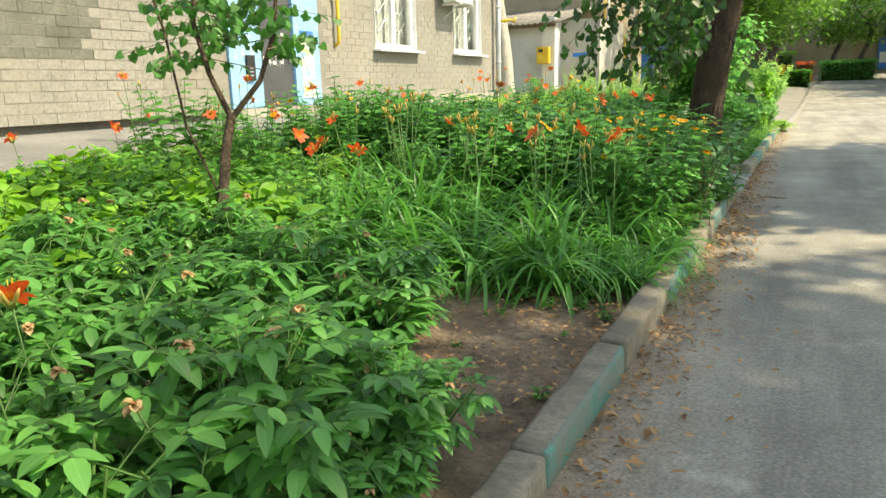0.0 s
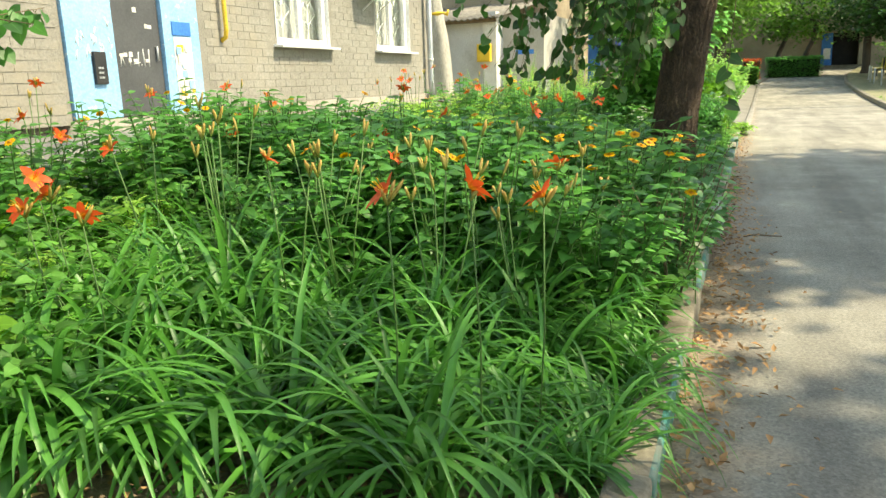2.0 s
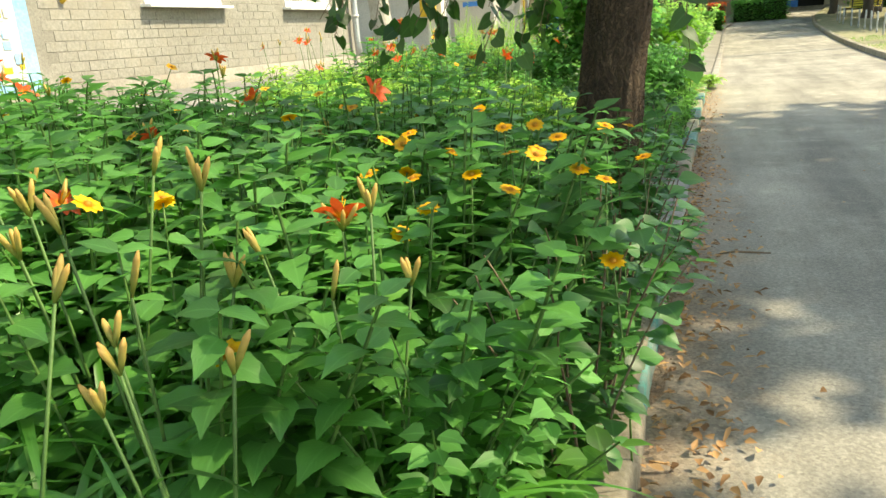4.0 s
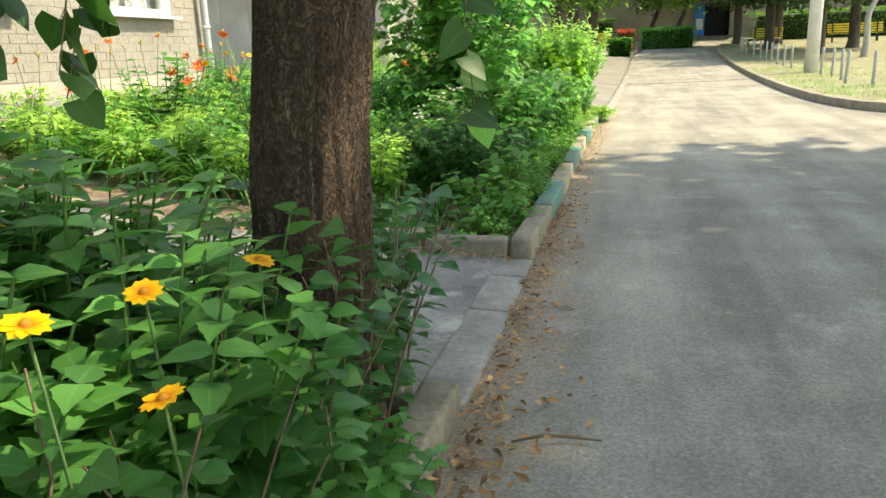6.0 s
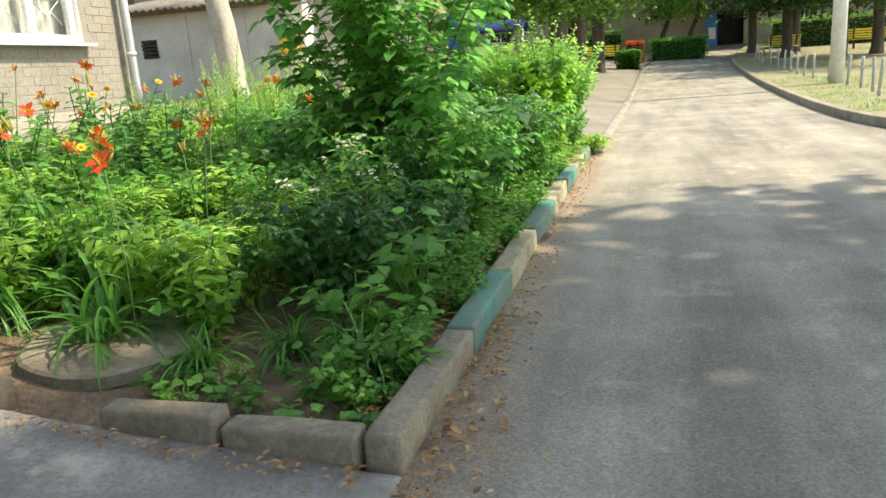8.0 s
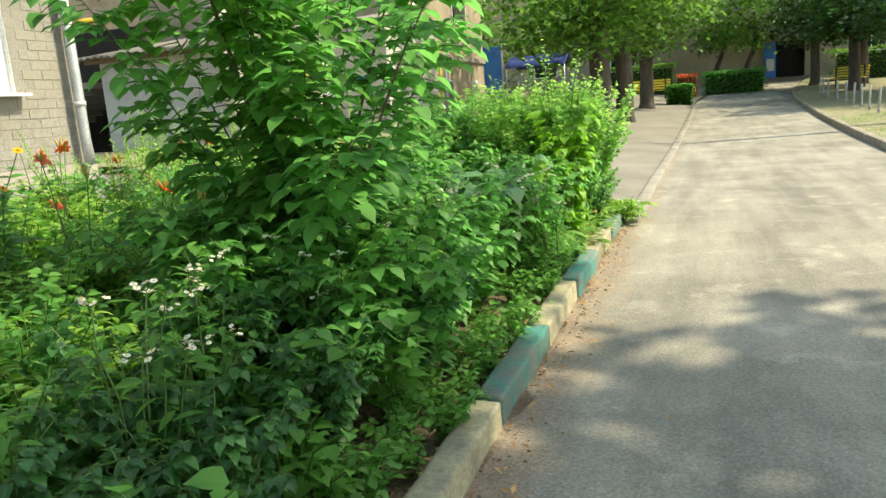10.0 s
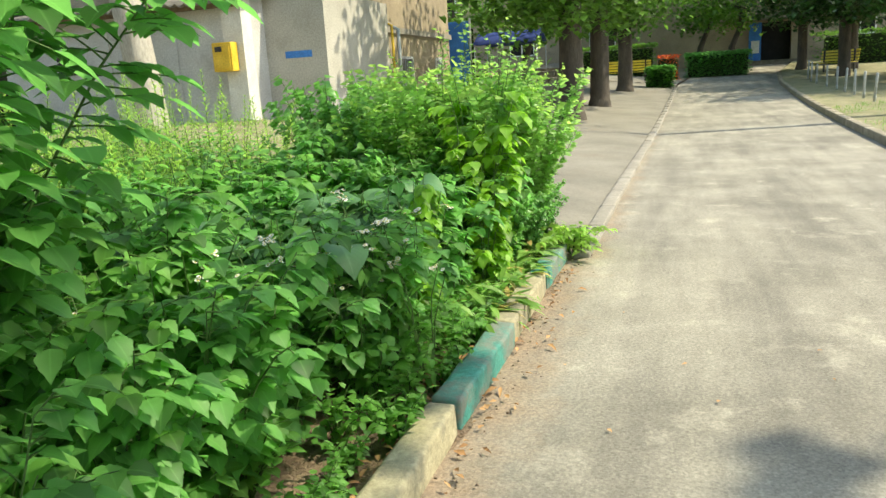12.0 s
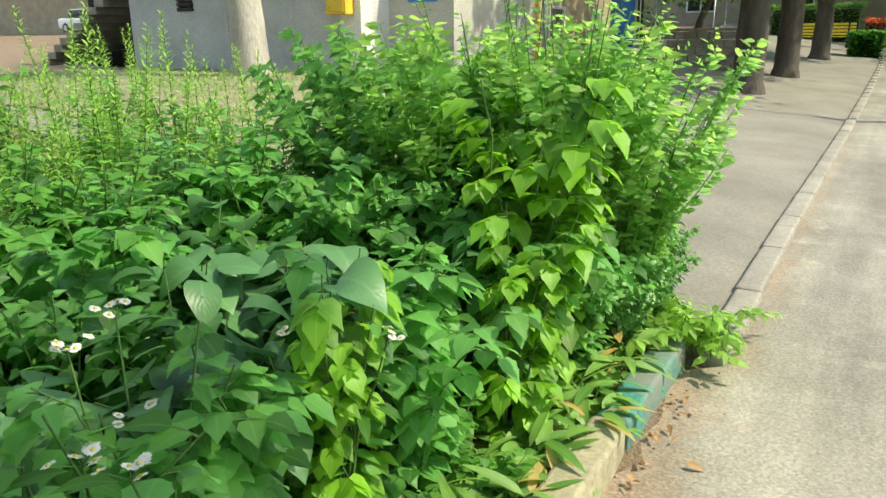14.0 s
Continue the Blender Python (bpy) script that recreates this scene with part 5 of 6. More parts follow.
def stalk(x, y, z, seed, kind):
    """A single flower stalk rising from the bed to the given height."""
    r = random.Random(seed)
    g = gz(x, y) - 0.03
    bx, by = x + r.uniform(-0.06, 0.06), y + r.uniform(-0.06, 0.06)
    top = Vector((x - bx, y - by, z - g))
    lily = kind == "lily"
    leaf = 0.5 if x > -0.2 else 1.0
    th = thing("daylily_stalk" if lily else "daisy_stalk", (bx, by, g), "tall stalk bearing an open orange-red daylily" if lily else "leafy stalk bearing a golden yellow daisy flower", "flower", "orange daylilies" if lily else "golden daisies")
    b = Builder()
    b.tube([(0, 0, 0), tuple(top * 0.5 + Vector((0.01, 0.01, 0))), tuple(top)], [0.0036, 0.003, 0.0025], 5, 0)
    part("flower_stalk", b, M_STEM, th)
    b = Builder()
    if lily:
        lily_flower(b, top, Vector((0.2, -0.1, 0.75)) + around(r, 0.1) * 0.9, r, r.uniform(0.060, 0.070))
        part("flower", b, [P_ORANGE, P_YELLOW], th, "open orange-red lily flower")
        for j in range(3):
            b = Builder()
            q = (UP * 0.8 + around(r, 0.5)).normalized()
            p0 = top - Vector((0, 0, 0.03))
            L = r.uniform(0.05, 0.085)
            b.tube([tuple(p0), tuple(p0 + q * L * 0.4), tuple(p0 + q * L * 0.8), tuple(p0 + q * L)], [0.003, 0.006, 0.006, 0.002], 5)
            part("bud", b, P_BUD, th, "slim greenish orange bud")
    else:
        daisy(b, top, UP * 1.5 + Vector((0.1, -0.2, 0)) + around(r, 0.1) * 0.4, r, 0.027, 11, 0.0092, 0.0088)
        part("flower", b, [P_YELLOW, P_CENTRE], th, "golden yellow daisy flower")
        for j in range(6):
            b = Builder()
            a = r.uniform(0, 3)
            for sgn in (0, math.pi):
                b.leaf(top * (0.42 + 0.095 * j), (math.cos(a + sgn), math.sin(a + sgn), 0.3), UP, (0.12 - 0.013 * j) * leaf, (0.036 - 0.0045 * j) * leaf, "toothed", 0.9, 0.18, 7)
            part("foliage", b, L_HELI, th)


DAISIES = [(-0.47, 6.23, 0.80), (-0.33, 6.12, 0.78), (-0.42, 6.47, 0.82), (-0.84, 6.68, 0.86), (-0.80, 6.25, 0.80), (-0.63, 6.17, 0.80), (-0.51, 5.98, 0.76), (-0.18, 6.30, 0.80),
           (-0.10, 6.25, 0.78), (-0.35, 6.53, 0.82), (-0.31, 6.66, 0.84), (-0.18, 6.83, 0.85), (-0.48, 6.62, 0.88), (-0.62, 6.51, 0.82)]
for k, (x, y, z) in enumerate(DAISIES):
    stalk(x, y, z, 200 + k, "daisy")
for k, (x, y, z) in enumerate([(-0.05, 6.20, 0.62), (-0.04, 5.91, 0.66), (-0.16, 7.36, 0.78), (-0.06, 6.90, 0.73), (-0.22, 7.1, 0.80), (-1.33, 7.5, 0.95), (-1.27, 7.1, 0.92), (-2.2, 7.9, 0.97), (-1.7, 7.6, 0.95), (-2.6, 7.4, 1.0)]):
    stalk(x, y, z, 230 + k, "daisy")
LILIES = [(-0.70, 4.14, 0.90), (-0.46, 4.14, 0.92), (-0.34, 4.42, 0.86), (-2.56, 4.56, 0.85), (-2.20, 4.33, 0.83), (-1.80, 4.11, 0.80), (-2.15, 4.18, 0.80), (-0.62, 5.72, 0.80)]
for k, (x, y, z) in enumerate(LILIES):
    stalk(x, y, z, 260 + k, "lily")
for k, (x, y, z) in enumerate([(-1.7, 7.03, 0.98), (-1.06, 6.88, 1.0), (-1.92, 11.07, 0.95), (-2.0, 11.39, 0.98), (-1.64, 10.96, 0.97), (-1.33, 10.59, 0.93), (-1.21, 1.54, 0.66), (-3.6, 5.6, 0.95), (-4.2, 6.3, 1.0), (-3.2, 7.2, 1.05), (-4.4, 4.6, 0.9), (-4.8, 4.0, 0.85), (-2.9, 6.4, 1.0), (-4.9, 5.4, 0.95), (-3.4, 12.4, 1.1), (-4.0, 13.2, 1.2)]):
    stalk(x, y, z, 290 + k, "lily")
done([weep, snow, shoots] + spires + meadow)
done(peonies + lilies + lily_fl + budded + heli + herbs + limes + vetch + small + roses + rasp + broad + [vine] + flea + privet + iris + creepers)

# ---- trees ----
def limb(b, pts, r0, r1, sides=8, mi=0):
    n = len(pts)
    b.tube(pts, [r0 + (r1 - r0) * i / (n - 1) for i in range(n)], sides, mi, caps=False)


def rough_trunk(pts, radii, sides, rows, ridge, seed):
    """A trunk with furrowed bark, flaring at the foot."""
    b = Builder()
    P = [Vector(p) for p in pts]
    n = len(P) - 1
    for j in range(rows + 1):
        s = j / rows * n
        i = min(int(s), n - 1)
        c = P[i].lerp(P[i + 1], s - i)
        rr = radii[i] + (radii[i + 1] - radii[i]) * (s - i)
        for k in range(sides):
            t = 2 * math.pi * k / sides
            q = Vector((math.cos(t), math.sin(t), 0))
            w = noise.noise((q.x * 9 + seed, q.y * 9, c.z * 2.2)) + 0.6 * noise.noise((q.x * 20, q.y * 20 + seed, c.z * 6.0)) + 0.35 * noise.noise((q.x * 40, q.y * 40 + seed, c.z * 16.0))
            w2 = noise.noise((q.x * 1.5 + seed, q.y * 1.5, c.z * 0.9))
            b.v.append(tuple(c + q * (rr * (1 + ridge * w + 0.07 * w2))))
            b.uv.append((0.5, 0.5))
    for j in range(rows):
        for k in range(sides):
            b.f.append((j * sides + k, j * sides + (k + 1) % sides, (j + 1) * sides + (k + 1) % sides, (j + 1) * sides + k))
            b.mi.append(0)
    return b


def crown_leaves(b, r, centre, radii, count, size, shape="heart", clump=7, droop=0.6, segs=3, gaps=-0.12):
    """Leaves in loose clumps through an uneven, gappy crown."""
    c = Vector(centre)
    for _ in range(count // clump):
        while True:
            p = Vector((r.uniform(-1, 1), r.uniform(-1, 1), r.uniform(-1, 1)))
            if 0.25 < p.length < 1 and noise.noise(p * 2.6 + c) > gaps:
                break
        q = c + Vector((p.x * radii[0], p.y * radii[1], p.z * radii[2]))
        for k in range(clump):
            o = Vector((r.gauss(0, 1), r.gauss(0, 1), r.gauss(0, 0.7))) * size * 1.6
            b.leaf(q + o, around(r, r.uniform(-0.7, 0.4)), UP, size * r.uniform(0.7, 1.2), size * r.uniform(0.36, 0.48), shape, droop, 0.15, segs)


def tree(name, label, group, base, trunk_pts, radii, bark, crowns, leafmat, size, seed, sides=14, rows=18, ridge=0.05, limbs=6, clump=7, gaps=-0.12):
    r = random.Random(seed)
    th = thing(name, base, label, "tree", group)
    part("trunk", rough_trunk(trunk_pts, radii, sides, rows, ridge, seed), bark, th)
    top = Vector(trunk_pts[-1])
    for k in range(limbs):
        c, rad = crowns[k % len(crowns)][:2]
        e = Vector(c) + Vector((r.uniform(-0.6, 0.6) * rad[0], r.uniform(-0.6, 0.6) * rad[1], r.uniform(-0.2, 0.5) * rad[2]))
        m = top.lerp(e, 0.5) + Vector((0, 0, -0.12 * (e - top).length)) + Vector((r.uniform(-0.2, 0.2), r.uniform(-0.2, 0.2), 0))
        b = Builder()
        limb(b, [tuple(top - Vector((0, 0, 0.1))), tuple(top.lerp(m, 0.5)), tuple(m), tuple(m.lerp(e, 0.5)), tuple(e)], radii[-1] * 0.6, 0.015)
        part("limb", b, bark, th)
    b = Builder()
    for c, rad, n in crowns:
        crown_leaves(b, r, c, rad, n, size, clump=clump, gaps=gaps)
    part("crown", b, leafmat, th, kind="stuff")
    return th


def twig(th, r, pts, leaves, size, mat, thick=0.004, hang=1.0):
    """A thin twig with heart-shaped leaves hanging from it."""
    b = Builder()
    limb(b, pts, thick, 0.0015, 5, 1)
    P = [Vector(p) for p in pts]
    n = len(P) - 1
    for k in range(leaves):
        s = (0.15 + 0.85 * (k + r.random() * 0.6) / leaves) * n
        i = min(int(s), n - 1)
        q = P[i].lerp(P[i + 1], s - i)
        d = (around(r, r.uniform(-0.9, 0.1)) + Vector((0, 0, -0.4 * hang))).normalized()
        e = q + d * size * 0.4
        b.tube([tuple(q), tuple(e)], [0.0012, 0.001], 3, 1, caps=False)
        b.leaf(e, (d + Vector((0, 0, -0.1))).normalized(), around(r, r.uniform(0.1, 0.9)), size * r.uniform(0.7, 1.15), size * r.uniform(0.44, 0.54), "heart", 0.4, 0.12, 7)
    return part("twig", b, [mat, M_TWIG], th, "hanging leafy twig")


# the lime tree at the end of the first bed
# its low second crown lobe is added out of view to shade the trunk foot
lime = tree("lime_tree", "large lime tree with dark furrowed bark at the bed corner", "", (-0.355, 7.95, 0.03),
            [(0, 0, -0.1), (0.0, 0, 0.12), (0.02, 0, 0.45), (0.05, 0, 0.9), (0.12, 0, 1.5), (0.3, 0.05, 2.6), (0.5, 0.1, 4.2)],
            [0.26, 0.205, 0.17, 0.154, 0.149, 0.145, 0.13], M_BARK,
            [((3.2, 1.0, 7.4), (3.2, 3.8, 1.9), 340), ((3.6, 0.8, 5.2), (1.5, 1.6, 0.8), 380)], L_TREE, 0.2, 3, sides=110, rows=170, ridge=0.065, limbs=7)
rt = random.Random(77)
for x0, y0, z0, x1, y1, z1, n in (
        (0.0, 7.6, 2.2, -0.75, 7.3, 1.25, 16), (0.0, 7.5, 2.3, -0.5, 7.35, 1.35, 14), (-0.1, 7.5, 2.3, -1.1, 7.2, 1.35, 16), (-0.2, 7.6, 2.5, -1.35, 7.1, 1.5, 16),
        (0.0, 7.6, 2.4, -0.95, 7.15, 1.45, 16), (-0.1, 7.7, 2.2, -0.62, 7.5, 1.3, 12), (-0.2, 7.5, 2.6, -1.5, 7.3, 1.65, 18), (0.1, 7.3, 2.6, -0.6, 6.9, 1.7, 16),
        (-0.3, 7.6, 2.6, -1.2, 7.7, 1.75, 18), (0.1, 7.5, 2.7, -0.9, 7.5, 1.75, 18), (0.0, 7.6, 2.8, -1.6, 7.6, 1.9, 18), (0.2, 7.5, 2.7, -0.3, 7.2, 1.75, 14),
        (0.1, 7.6, 2.9, -1.3, 7.2, 2.05, 18), (0.1, 7.6, 2.9, -0.7, 7.2, 2.0, 18), (-0.1, 7.8, 2.8, -1.9, 7.8, 1.95, 18)):
    a, e = Vector((x0, y0, z0)) - Vector((-0.33, 7.95, 0.03)), Vector((x1, y1, z1)) - Vector((-0.33, 7.95, 0.03))
    e = e - Vector((0, 0, 0.22))
    a = a - Vector((0, 0, 0.1))
    m = a.lerp(e, 0.5) + Vector((-0.08, 0, 0.2))
    twig(lime, rt, [tuple(a), tuple(a.lerp(m, 0.5) + Vector((0, 0, 0.06))), tuple(m), tuple(m.lerp(e, 0.6)), tuple(e)], n + 10, 0.078, L_TREE)
for k in range(26):
    e = Vector((rt.uniform(-1.35, -0.25), rt.uniform(6.9, 7.6), rt.uniform(1.12, 1.75))) - Vector((-0.33, 7.95, 0.03))
    a = e + Vector((rt.uniform(0.2, 0.6), rt.uniform(0.0, 0.4), rt.uniform(0.5, 0.9)))
    m = a.lerp(e, 0.5) + Vector((-0.08, 0, 0.15))
    twig(lime, rt, [tuple(a), tuple(m), tuple(m.lerp(e, 0.6)), tuple(e)], 16, 0.068, L_TREE, 0.003)
B0 = Vector((-0.33, 7.95, 0.03))
for pts, n, size in (
        ([(-0.3, 8.5, 2.4), (-0.5, 8.6, 1.9), (-0.62, 8.6, 1.55)], 7, 0.085),
        ([(-0.2, 8.1, 2.2), (-0.65, 8.0, 1.7), (-0.85, 7.9, 1.4)], 7, 0.08)):
    twig(lime, rt, [tuple(Vector(p) - B0) for p in pts], n, size, L_TREE)

spray = Builder()
limb(spray, [tuple(Vector(p) - B0) for p in ((0.12, 8.42, 2.3), (0.07, 8.43, 1.7), (0.045, 8.43, 1.30), (0.035, 8.43, 1.20), (0.05, 8.43, 1.10), (0.065, 8.43, 0.97))], 0.004, 0.0015, 5, 1)
# Leaves with index 2 get a brighter green, which stands in for backlight.
for p, way, up, length, half, mi in (((0.035, 8.43, 1.21), (-0.9, -0.1, -0.8), (0.4, -0.8, 0.3), 0.125, 0.046, 0), ((0.035, 8.42, 1.125), (0.9, -0.2, -0.7), (0.3, -0.6, 0.9), 0.105, 0.040, 0),
                                 ((0.02, 8.44, 1.07), (0.9, 0.2, -0.35), (0.0, -0.7, 0.7), 0.10, 0.036, 2), ((0.05, 8.42, 0.965), (0.95, -0.2, -0.35), (-0.2, -0.7, 0.8), 0.11, 0.052, 0),
                                 ((0.08, 8.43, 0.945), (0.25, 0.1, -0.95), (-0.2, -0.9, 0.3), 0.105, 0.046, 2), ((0.05, 8.45, 1.30), (0.8, -0.2, -0.3), (0.2, -0.8, 0.4), 0.11, 0.046, 0)):
    q = Vector(p) - B0
    spray.leaf(q, way, up, length, half, "heart", 0.35, 0.14, 8, mi)
part("twig", spray, [L_TREE, M_TWIG, L_COVER], lime, "hanging leafy twig")

# the small forked tree in the first bed
sm = thing("young_tree", (-2.5, 3.66, gz(-2.5, 3.66) - 0.05), "young forked tree with sparse pale green leaves", "tree")
part("trunk", rough_trunk([(0, 0, 0), (0.03, 0.02, 0.3), (-0.08, 0.2, 0.58), (-0.1, 0.3, 0.8)], [0.042, 0.034, 0.030, 0.028], 14, 30, 0.05, 4), M_BARK, sm)
rs = random.Random(9)
for pts in ([(-0.1, 0.3, 0.78), (-0.2, 0.25, 1.05), (-0.32, 0.28, 1.35), (-0.28, 0.3, 1.75), (-0.45, 0.3, 2.2)], [(-0.1, 0.3, 0.78), (0.06, 0.4, 1.0), (0.12, 0.5, 1.3), (0.14, 0.55, 1.75), (0.2, 0.6, 2.3)], [(-0.02, 0.05, 0.35), (-0.28, 0.1, 0.75), (-0.4, 0.12, 1.3), (-0.55, 0.1, 1.8)]):
    b = Builder()
    limb(b, pts, 0.02 if len(pts) == 5 else 0.007, 0.008, 10)
    part("limb", b, M_BARK, sm)
for k in range(44):
    a = Vector((rs.uniform(-0.5, 0.2), rs.uniform(0.1, 0.6), rs.uniform(1.05, 2.1)))
    e = a + Vector((rs.uniform(-0.7, 0.6), rs.uniform(-0.5, 0.5), rs.uniform(-0.12, 0.25)))
    twig(sm, rs, [tuple(a), tuple(a.lerp(e, 0.5) + Vector((0, 0, 0.05))), tuple(e)], 19, 0.060, L_HELI, 0.004, 0.6)

# ash-leaved maple in the second bed
mp = thing("young_maple", (-1.2, 13.65, gz(-1.2, 13.6) - 0.05), "tall young maple shrub with divided leaves", "tree", "")
rs = random.Random(21)
for k in range(26):
    a = rs.uniform(0, 6.28)
    q = rs.uniform(0.3, 1.05)
    e = Vector((math.cos(a) * q, math.sin(a) * q, rs.uniform(0.9, 2.9)))
    pts = [Vector((0, 0, 0)), e * 0.35 + Vector((0, 0, 0.2)), e * 0.7 + Vector((0, 0, 0.15)), e]
    b = Builder()
    limb(b, [tuple(p) for p in pts], 0.014 if k < 4 else 0.006, 0.0025, 6, 2 if k < 4 else 1)
    for j in range(60):
        s = (0.06 + 0.94 * j / 60) * 3
        i = min(int(s), 2)
        q = pts[i].lerp(pts[i + 1], s - i)
        d = (around(rs, rs.uniform(-0.2, 0.5)) + Vector((e.x, e.y, 0)) * 0.6).normalized()
        compound(b, rs, q, d, rs.uniform(0.10, 0.22), rs.uniform(0.09, 0.14), rs.uniform(0.034, 0.052), 1 if j % 3 else 2, 0, "toothed", 5, 0.6)
    part("limb", b, [L_COVER if k % 3 == 1 else L_MAPLE, M_STEM, M_TWIG], mp, "leafy maple shoot")

# trees on the pavement and along the lawn
far_kind = "row of yard trees"
for x, y, r0, s in ((-1.88, 31.3, 0.29, 1), (-1.72, 36.3, 0.28, 2), (-1.5, 43.8, 0.28, 3)):
    tree("yard_tree", "tall yard tree with dark trunk on the dusty pavement", far_kind, (x, y, gz(x, y) - 0.05), [(0, 0, 0), (0.02, 0, 0.3), (0.03, 0, 1.5), (0.0, 0.05, 3.2), (0.05, 0, 4.5)], [r0 * 1.4, r0 * 1.08, r0, r0 * 0.92, r0 * 0.8], M_FARBARK,
         [((0.2, 0, 5.6), (3.3, 3.2, 2.5), 2600), ((-0.9, -1.4, 3.4), (1.9, 1.4, 1.1), 800), ((1.3, -0.6, 4.0), (1.6, 1.4, 1.1), 600), ((-0.2, -0.9, 2.75), (1.9, 1.2, 0.55), 420)], L_FARTREE, 0.2, 40 + s, 24, 40, 0.06)
for x, y, r0, s in ((6.1, 52.4, 0.22, 4), (6.95, 47.0, 0.24, 5), (8.0, 51.4, 0.3, 6), (8.2, 42.0, 0.2, 7), (10.5, 46.0, 0.25, 9)):
    tree("lawn_tree", "dark-trunked tree shading the lawn", "trees on the lawn", (x, y, gz(0.5, y) + 0.05), [(0, 0, 0), (0.05, 0, 0.4), (0.0, 0, 2.4), (0.1, 0, 4.2)], [r0 * 1.3, r0, r0 * 0.9, r0 * 0.75], M_FARBARK,
         [((0.2, 0, 5.0), (3.2, 3.0, 2.2), 1900), ((-0.6, -0.8, 3.3), (2.2, 1.7, 1.0), 900), ((0.3, -0.6, 2.6), (2.0, 1.4, 0.5), 420)], L_TREE, 0.22, 60 + s, 16, 20, 0.05)
for x, y, s in ((-3.5, 56.5, 1), (1.5, 57.0, 2), (3.0, 55.0, 3), (-7, 50, 4), (-10, 46, 5)):
    tree("courtyard_tree", "leafy courtyard tree before the far house", "trees by the far house", (x, y, gz(0.5, y)), [(0, 0, 0), (0.1, 0, 1.2), (0.5, 0, 2.2), (0.6, 0, 3.2)], [0.2, 0.16, 0.14, 0.12], M_FARBARK,
         [((0.4, 0, 4.2), (3.0, 2.4, 2.0), 1500), ((0.0, -0.5, 2.8), (1.6, 1.2, 0.8), 400)], L_FARTREE, 0.22, 80 + s, 12, 14, 0.05)
tree("pale_tree", "slanting pale-barked tree before the annex", "", (-8.85, 24.2, gz(-8.8, 24) - 0.05), [(0.1, 0, 0), (0.08, 0, 0.8), (-0.02, 0, 1.9), (-0.2, 0, 3.0), (-0.3, 0, 4.6)], [0.33, 0.29, 0.27, 0.26, 0.22], M_PALEBARK,
             [((0, 0, 7.0), (2.6, 2.6, 1.8), 1200)], L_FARTREE, 0.2, 91, 24, 40, 0.04)
tree("pale_sapling", "leaning pale-barked small tree on the dry lawn", "", (9.17, 38.9, gz(0.5, 38.9) + 0.1), [(0, 0, 0), (0.05, 0, 0.5), (0.0, 0, 1.6), (0.5, 0, 2.8)], [0.16, 0.12, 0.11, 0.08], M_PALEBARK,
     [((0.5, 0, 4.0), (1.8, 1.8, 1.4), 700)], L_FARTREE, 0.16, 92, 14, 16, 0.04)
# unseen trees added across the road to shade it; side lobes shade the beds
for x, y, s, n in ((9.5, 4.0, 1, 3800), (9.3, 12.0, 2, 3900)):
    tree("roadside_tree", "unseen broad tree added across the road to shade it", "trees across the road", (x, y, -0.02), [(0, 0, 0), (0, 0, 1.0), (0.1, 0, 2.6), (0.1, 0, 4.4)], [0.32, 0.24, 0.22, 0.18], M_FARBARK,
         [((-1.6, -0.2, 6.6) if s == 1 else (-2.0, 0.35, 6.6), (3.2, 4.0, 1.9), n)] + ([((-5.1, 3.0, 6.8), (1.1, 2.7, 0.6), 120)] if s == 2 else [((-5.4, 1.3, 6.6), (1.15, 1.6, 0.55), 70)]), L_TREE, 0.32, 100 + s, 14, 16, 0.05, gaps=-0.4)

# ---- far things ----
fw = Builder()
fw.quad_box(-110, 60, 0.5, 4.3, 60.4, 14)
fw.quad_box(6.55, 60, 0.5, 40, 60.4, 12)
fw.quad_box(4.3, 60, 3.6, 6.55, 60.4, 12)
wf = tagged(part("wall_far_house", fw, M_BROWN, smooth=False), "brown rendered wall of the house closing the yard", "wall", kind="structure")
b = Builder()
b.quad_box(3.0, 58.4, 3.7, 7.6, 60.0, 3.95)
part("entrance_canopy", b, M_SLATE, wf, "concrete entrance canopy", smooth=False)
b = Builder()
b.quad_box(4.3, 59.85, 0.9, 4.95, 60.0, 3.6)
part("entrance_pillar", b, M_DEEPBLUE, wf, "blue painted entrance pillar", smooth=False)
b = Builder()
b.quad_box(4.42, 59.8, 1.9, 4.85, 59.845, 2.6)
part("notice", b, M_PAPER, wf, "pale notice sheet", smooth=False)
# Near-black box plugs the doorway; its colour stands in for the shade inside.
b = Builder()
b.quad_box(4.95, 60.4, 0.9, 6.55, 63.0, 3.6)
part("dark_doorway", b, M_NEARBLACK, wf, "near-black box standing in for the shade of the open doorway", smooth=False)
for k in range(3):
    b = Builder()
    b.quad_box(4.1, 58.6 + 0.35 * k, 1.0, 6.9, 59.84, 1.25 + 0.12 * k - 0.003)
    part("step", b, M_CONC, wf, "", smooth=False)
for x in (-14, -9, -4, 10, 15):
    for z in (2.6, 5.6, 8.6):
        w = thing("window_far", (x, 59.98, z), "window of the far house", "window", "windows of the far house")
        b = Builder()
        b.quad_box(-0.8, -0.04, 0, 0.8, 0.02, 1.5)
        part("window_frame", b, M_WHITE, w, "", smooth=False)
        for xx in (-0.72, 0.04):
            b = Builder()
            b.quad_box(xx, -0.05, 0.08, xx + 0.68, -0.043, 1.42)
            part("pane", b, M_NEARBLACK, w, "", smooth=False)


